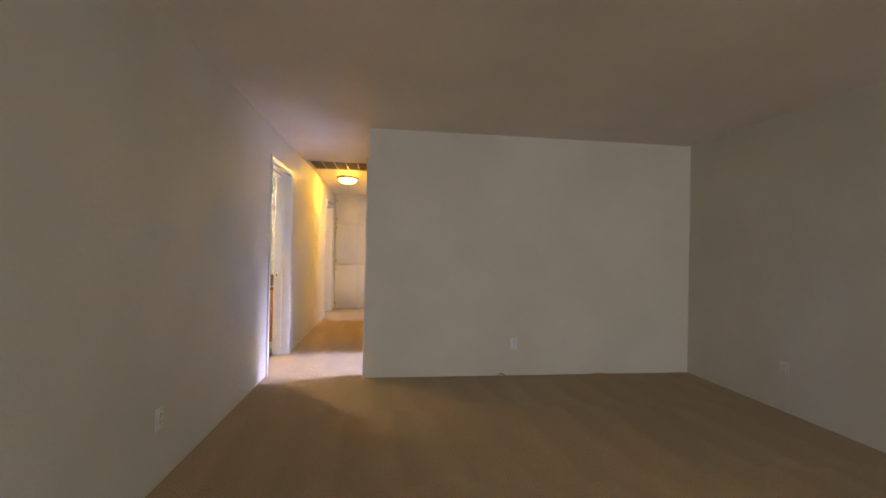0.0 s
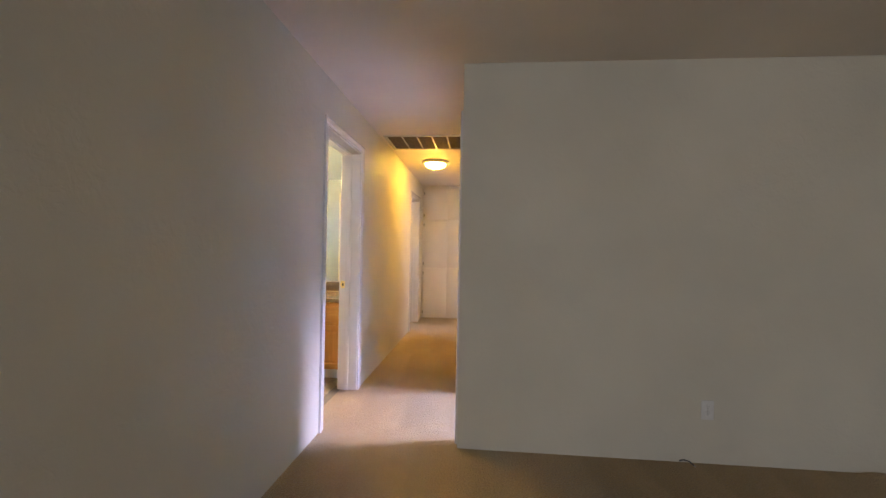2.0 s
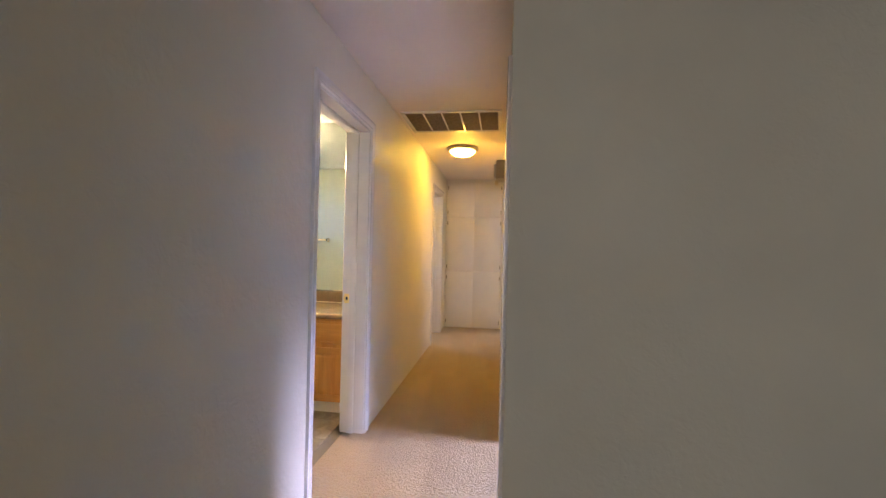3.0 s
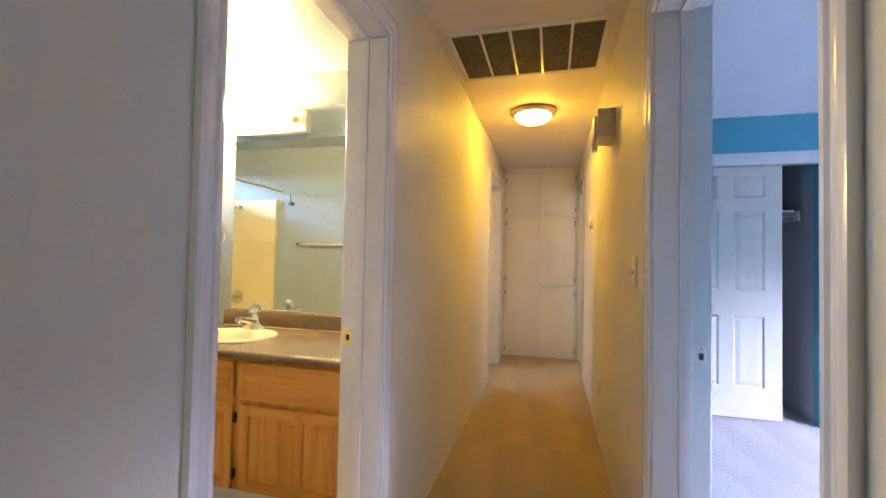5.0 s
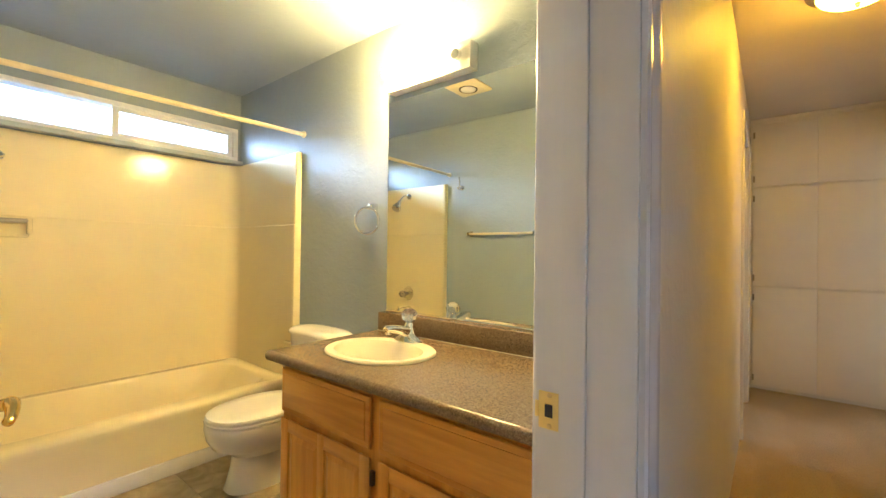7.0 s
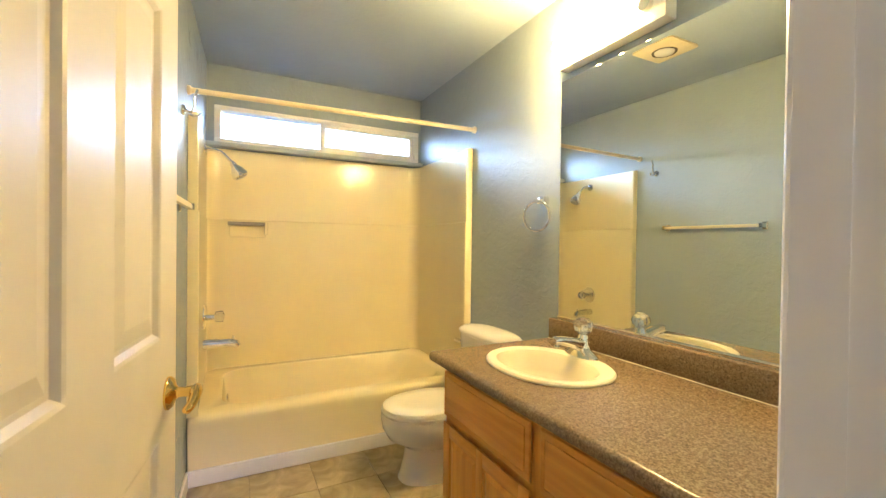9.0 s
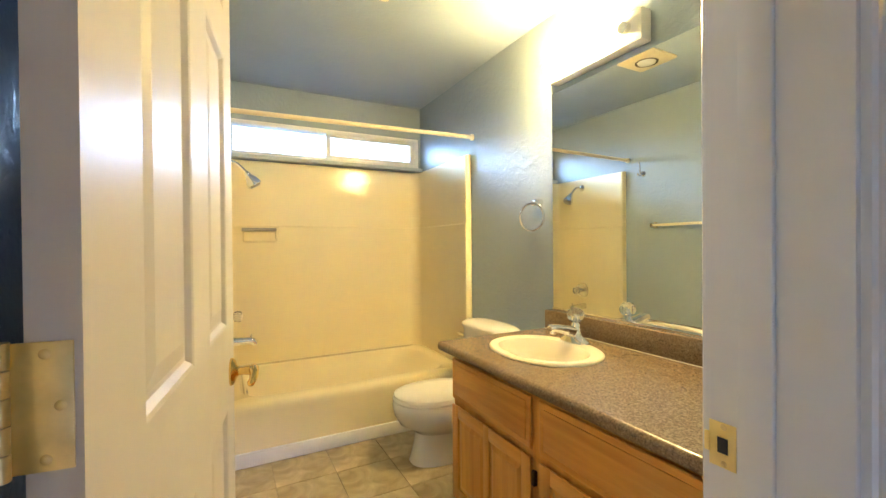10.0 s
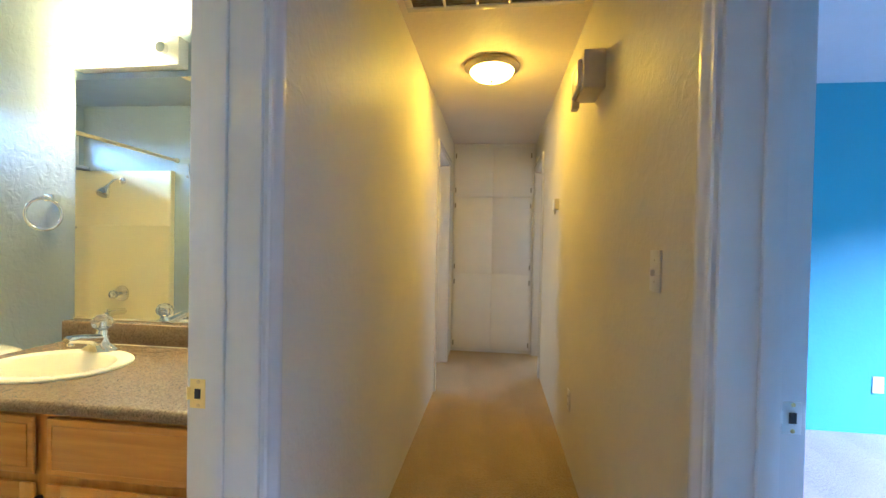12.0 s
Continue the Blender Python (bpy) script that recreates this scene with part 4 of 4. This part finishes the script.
for dx in (-0.022, 0, 0.022):
    part("overflow_hole", lathe(bmesh.new(), [(0.006, 0), (0.006, 0.002)], (SKX + dx, SKY - 0.20 + 0.052, CT - 0.035), "y", 12), M["black"], sink)

FX, FY = -1.165, 5.700
fau = thing("faucet", (FX, FY, CT), "chrome single-handle faucet with a clear crystal knob", "faucet")
z = CT + 0.012
FM = Matrix.Translation((FX, FY, z)) @ Matrix.Scale(1.32, 4)


def faucet_part(name, bm, mat, label=""):
    bm.transform(FM)
    part(name, bm, mat, fau, label)


faucet_part("base", loft(bmesh.new(), [oval(0, 0, 0, 0.062, 0.024, 36, 2.4), oval(0, 0, 0.005, 0.061, 0.023, 36, 2.4), oval(0, 0, 0.014, 0.048, 0.021, 36, 2.2), oval(0, 0, 0.024, 0.030, 0.020, 36), oval(0, 0.002, 0.040, 0.021, 0.019, 36), oval(0, 0.003, 0.050, 0.018, 0.017, 36)]), M["chrome"])
spout_ring = lambda y, zc, hw, hh: [(hw * math.copysign(abs(math.cos(t)) ** 0.7, math.cos(t)), y, zc + hh * math.copysign(abs(math.sin(t)) ** 0.7, math.sin(t))) for t in (2 * math.pi * k / 20 for k in range(20))]
faucet_part("spout", loft(bmesh.new(), [spout_ring(0.014, 0.028, 0.020, 0.022), spout_ring(-0.015, 0.035, 0.0195, 0.020), spout_ring(-0.045, 0.045, 0.018, 0.016), spout_ring(-0.078, 0.053, 0.017, 0.013), spout_ring(-0.100, 0.055, 0.016, 0.012), spout_ring(-0.108, 0.053, 0.011, 0.008)]), M["chrome"])
faucet_part("aerator", lathe(bmesh.new(), [(0.0095, 0.050), (0.0105, 0.038), (0.009, 0.036)], (0, -0.093, 0), "z", 18), M["chrome"])
faucet_part("collar", lathe(bmesh.new(), [(0.017, 0.048), (0.0155, 0.058), (0.010, 0.066), (0.006, 0.090)], (0, 0.006, 0), "z", 20), M["chrome"])
bm = bmesh.new()
bmesh.ops.create_uvsphere(bm, u_segments=9, v_segments=6, radius=0.030, matrix=Matrix.Translation((0, 0.006, 0.089)) @ Matrix.Diagonal((1.0, 1.0, 0.90, 1)))
bm.transform(FM)
part("handle", bm, M["crystal"], fau, "clear faceted knob", smooth=False)

mir = thing("wall_mirror", (-0.85, BY1, 0.88), "large frameless wall mirror above the counter", "mirror")
part("glass", one_box(-1.492, -0.20, BY1 - 0.008, BY1 - 0.002, 0.880, 2.012), M["mirror"], mir, smooth=False)
part("bottom_channel", one_box(-1.492, -0.20, BY1 - 0.014, BY1 - 0.001, 0.8735, 0.886, bevel=0.002), M["chrome"], mir, "chrome bottom channel")

lb = thing("vanity_light_bar", (-1.18, BY1, 2.11), "chrome vanity light bar with four bare globe bulbs", "wall lamp")
LB0, LB1 = -1.455, -0.915
part("back_plate", one_box(LB0, LB1, 5.822, BY1 - 0.001, 2.043, 2.172, bevel=0.004), M["satin"], lb)
for i in range(4):
    x = LB0 + 0.075 + i * (LB1 - LB0 - 0.15) / 3
    s = part("socket", lathe(bmesh.new(), [(0.024, -0.020), (0.026, 0.0)], (x, 5.822, 2.115), "y", 20), M["chrome"], lb)
    bm = bmesh.new()
    bmesh.ops.create_uvsphere(bm, u_segments=24, v_segments=16, radius=0.040, matrix=Matrix.Translation((x, 5.772, 2.115)))
    if i < 3:
        part("globe_bulb", bm, M["bulb"], lb, "lit clear globe bulb")
    else:
        bm.free()

ring = thing("towel_ring", (-1.597, BY1, 1.44), "chrome towel ring on the wall", "towel ring")
part("post", one_box(-1.620, -1.575, BY1 - 0.045, BY1 - 0.0005, 1.432, 1.468, bevel=0.006), M["chrome"], ring)
bm = bmesh.new()
rpts = [(-1.605 + 0.055 * math.sin(2 * math.pi * k / 40), BY1 - 0.055 + 0.036 * math.sin(2 * math.pi * k / 40), 1.372 + 0.074 * math.cos(2 * math.pi * k / 40)) for k in range(41)]
tube(bm, rpts, 0.0075, 12)
part("hoop", bm, M["chrome"], ring)

bar = thing("towel_bar", (-1.7, BY0, 1.37), "cream square towel bar with a shelf edge on the wall", "towel bar")
for x in (-2.05, -1.40):
    w = south_y(x)
    part("bracket", loft(bmesh.new(), [[(x + dx * k, w + d, 1.372 + dz * k) for dx, dz in ((-0.017, -0.024), (0.017, -0.024), (0.017, 0.024), (-0.017, 0.024))] for k, d in ((1.0, 0.0), (1.0, 0.006), (0.62, 0.014), (0.55, 0.062))]), M["chrome"], bar, "chrome bracket", smooth=False)
part("rail", loft(bmesh.new(), [[(x, south_y(x) + 0.046 + dy, 1.371 + dz) for dy, dz in ((-0.009, -0.010), (0.009, -0.010), (0.009, 0.010), (-0.009, 0.010))] for x in (-2.05, -1.40)]), M["rod"], bar, smooth=False)

HX = -2.16
HYW = south_y(HX)
hook = thing("robe_hook", (HX, HYW, 1.83), "chrome robe hook on the wall", "hook")
part("plate", lathe(bmesh.new(), [(0.024, 0), (0.022, 0.008), (0.009, 0.013)], (HX, HYW, 1.815), "y", 20), M["chrome"], hook)
part("prong", tube(bmesh.new(), [(HX, HYW + 0.01, 1.815), (HX, HYW + 0.035, 1.812), (HX, HYW + 0.045, 1.840), (HX, HYW + 0.044, 1.875), (HX, HYW + 0.058, 1.915)], [0.007, 0.006, 0.0055, 0.005, 0.006], 10), M["chrome"], hook)
part("lower_prong", tube(bmesh.new(), [(HX, HYW + 0.01, 1.812), (HX, HYW + 0.040, 1.795), (HX, HYW + 0.066, 1.798), (HX, HYW + 0.072, 1.815)], [0.007, 0.006, 0.006, 0.0075], 10), M["chrome"], hook)

fan = thing("ceiling_heat_lamp", (-1.63, 4.93, H), "square cream ceiling fan plate with a recessed heat lamp", "ceiling fan")
bm = bmesh.new()
loft(bm, [rrect(-1.765, -1.495, 4.80, 5.06, 0.02, H - 0.0005), rrect(-1.765, -1.495, 4.80, 5.06, 0.02, H - 0.01), rrect(-1.745, -1.515, 4.82, 5.04, 0.02, H - 0.018)])
part("cover", bm, M["rod"], fan)
part("bulb_well", lathe(bmesh.new(), [(0.072, H - 0.018), (0.070, H - 0.022), (0.060, H - 0.0185)], (-1.63, 4.93, 0), "z", 28), M["bronze"], fan)
part("bulb_face", lathe(bmesh.new(), [(0.058, H - 0.0185), (0.054, H - 0.026), (0.03, H - 0.034), (0.004, H - 0.036)], (-1.63, 4.93, 0), "z", 28), M["china"], fan)

structure("baseboard", loft(bmesh.new(), [[(x, south_y(x) + d, z) for d, z in ((-0.004, 0), (0.012, 0), (0.012, 0.078), (0.006, 0.085), (-0.004, 0.085))] for x in (TX1 + 0.007, -DW - TW)]), M["trim"], "white bathroom baseboard", "baseboard")

# ---- bedroom closet ----
trimc = thing("closet_frame", (2.0, 7.35, 0), "white trim board across the closet opening", "closet trim", "", "structure")
part("header_trim", one_box(CL[0] - 0.02, CL[1] + 0.005, 7.337, 7.349, 2.045, 2.145, bevel=0.003), M["trim"], trimc)
part("track", one_box(CL[0], CL[1], 7.36, 7.42, 2.035, 2.059), M["nickel"], trimc)
CW = 0.78
cm = pose(1.605, 7.372, 0.012)
ccols = [(0.115, 0.340), (0.440, 0.665)]
cd = thing("closet_door", (1.605, 7.372, 0), "white six-panel sliding closet door pushed aside", "closet door")
cl_leaf = part("leaf", leaf_mesh(CW, 2.03, 0.032, ccols, ROWS, cm), M["door"], cd, smooth=False)
panel_parts(cl_leaf, CW, 0.032, ccols, ROWS, M["door"], cm)
shelf = thing("closet_shelf", (2.0, 7.8, 1.66), "white closet shelf with a rod and cleat", "shelf")
part("board", one_box(XR + TW + 0.002, CL[1] - 0.001, 7.70, 8.019, 1.70, 1.718), M["trim"], shelf)
part("cleat", one_box(CL[1] - 0.020, CL[1] - 0.0005, 7.60, 8.018, 1.615, 1.70, bevel=0.002), M["trim"], shelf)
part("hanging_rod", tube(bmesh.new(), [(XR + TW + 0.003, 7.68, 1.64), (CL[1] - 0.02, 7.68, 1.64)], 0.016, 12), M["nickel"], shelf)

# ---- bathroom floor tiles, last ----
TS = 0.305
tile_me = None
for i in range(10):
    for j in range(6):
        x0, y0 = -2.36 + i * TS, 4.24 + j * TS
        if x0 + TS > -TW + 0.2 or y0 > BY1 - 0.02:
            continue
        if tile_me is None:
            t0 = part("tile", one_box(0.0015, TS - 0.0015, 0.0015, TS - 0.0015, -0.012, -0.004, bevel=0.0012), M["tile"], bath_floor, smooth=False)
            tile_me = t0.data
            t0.location = (x0, y0, 0)
        else:
            t1 = new("tile", tile_me)
            t1.parent = bath_floor
            t1.location = (x0, y0, 0)
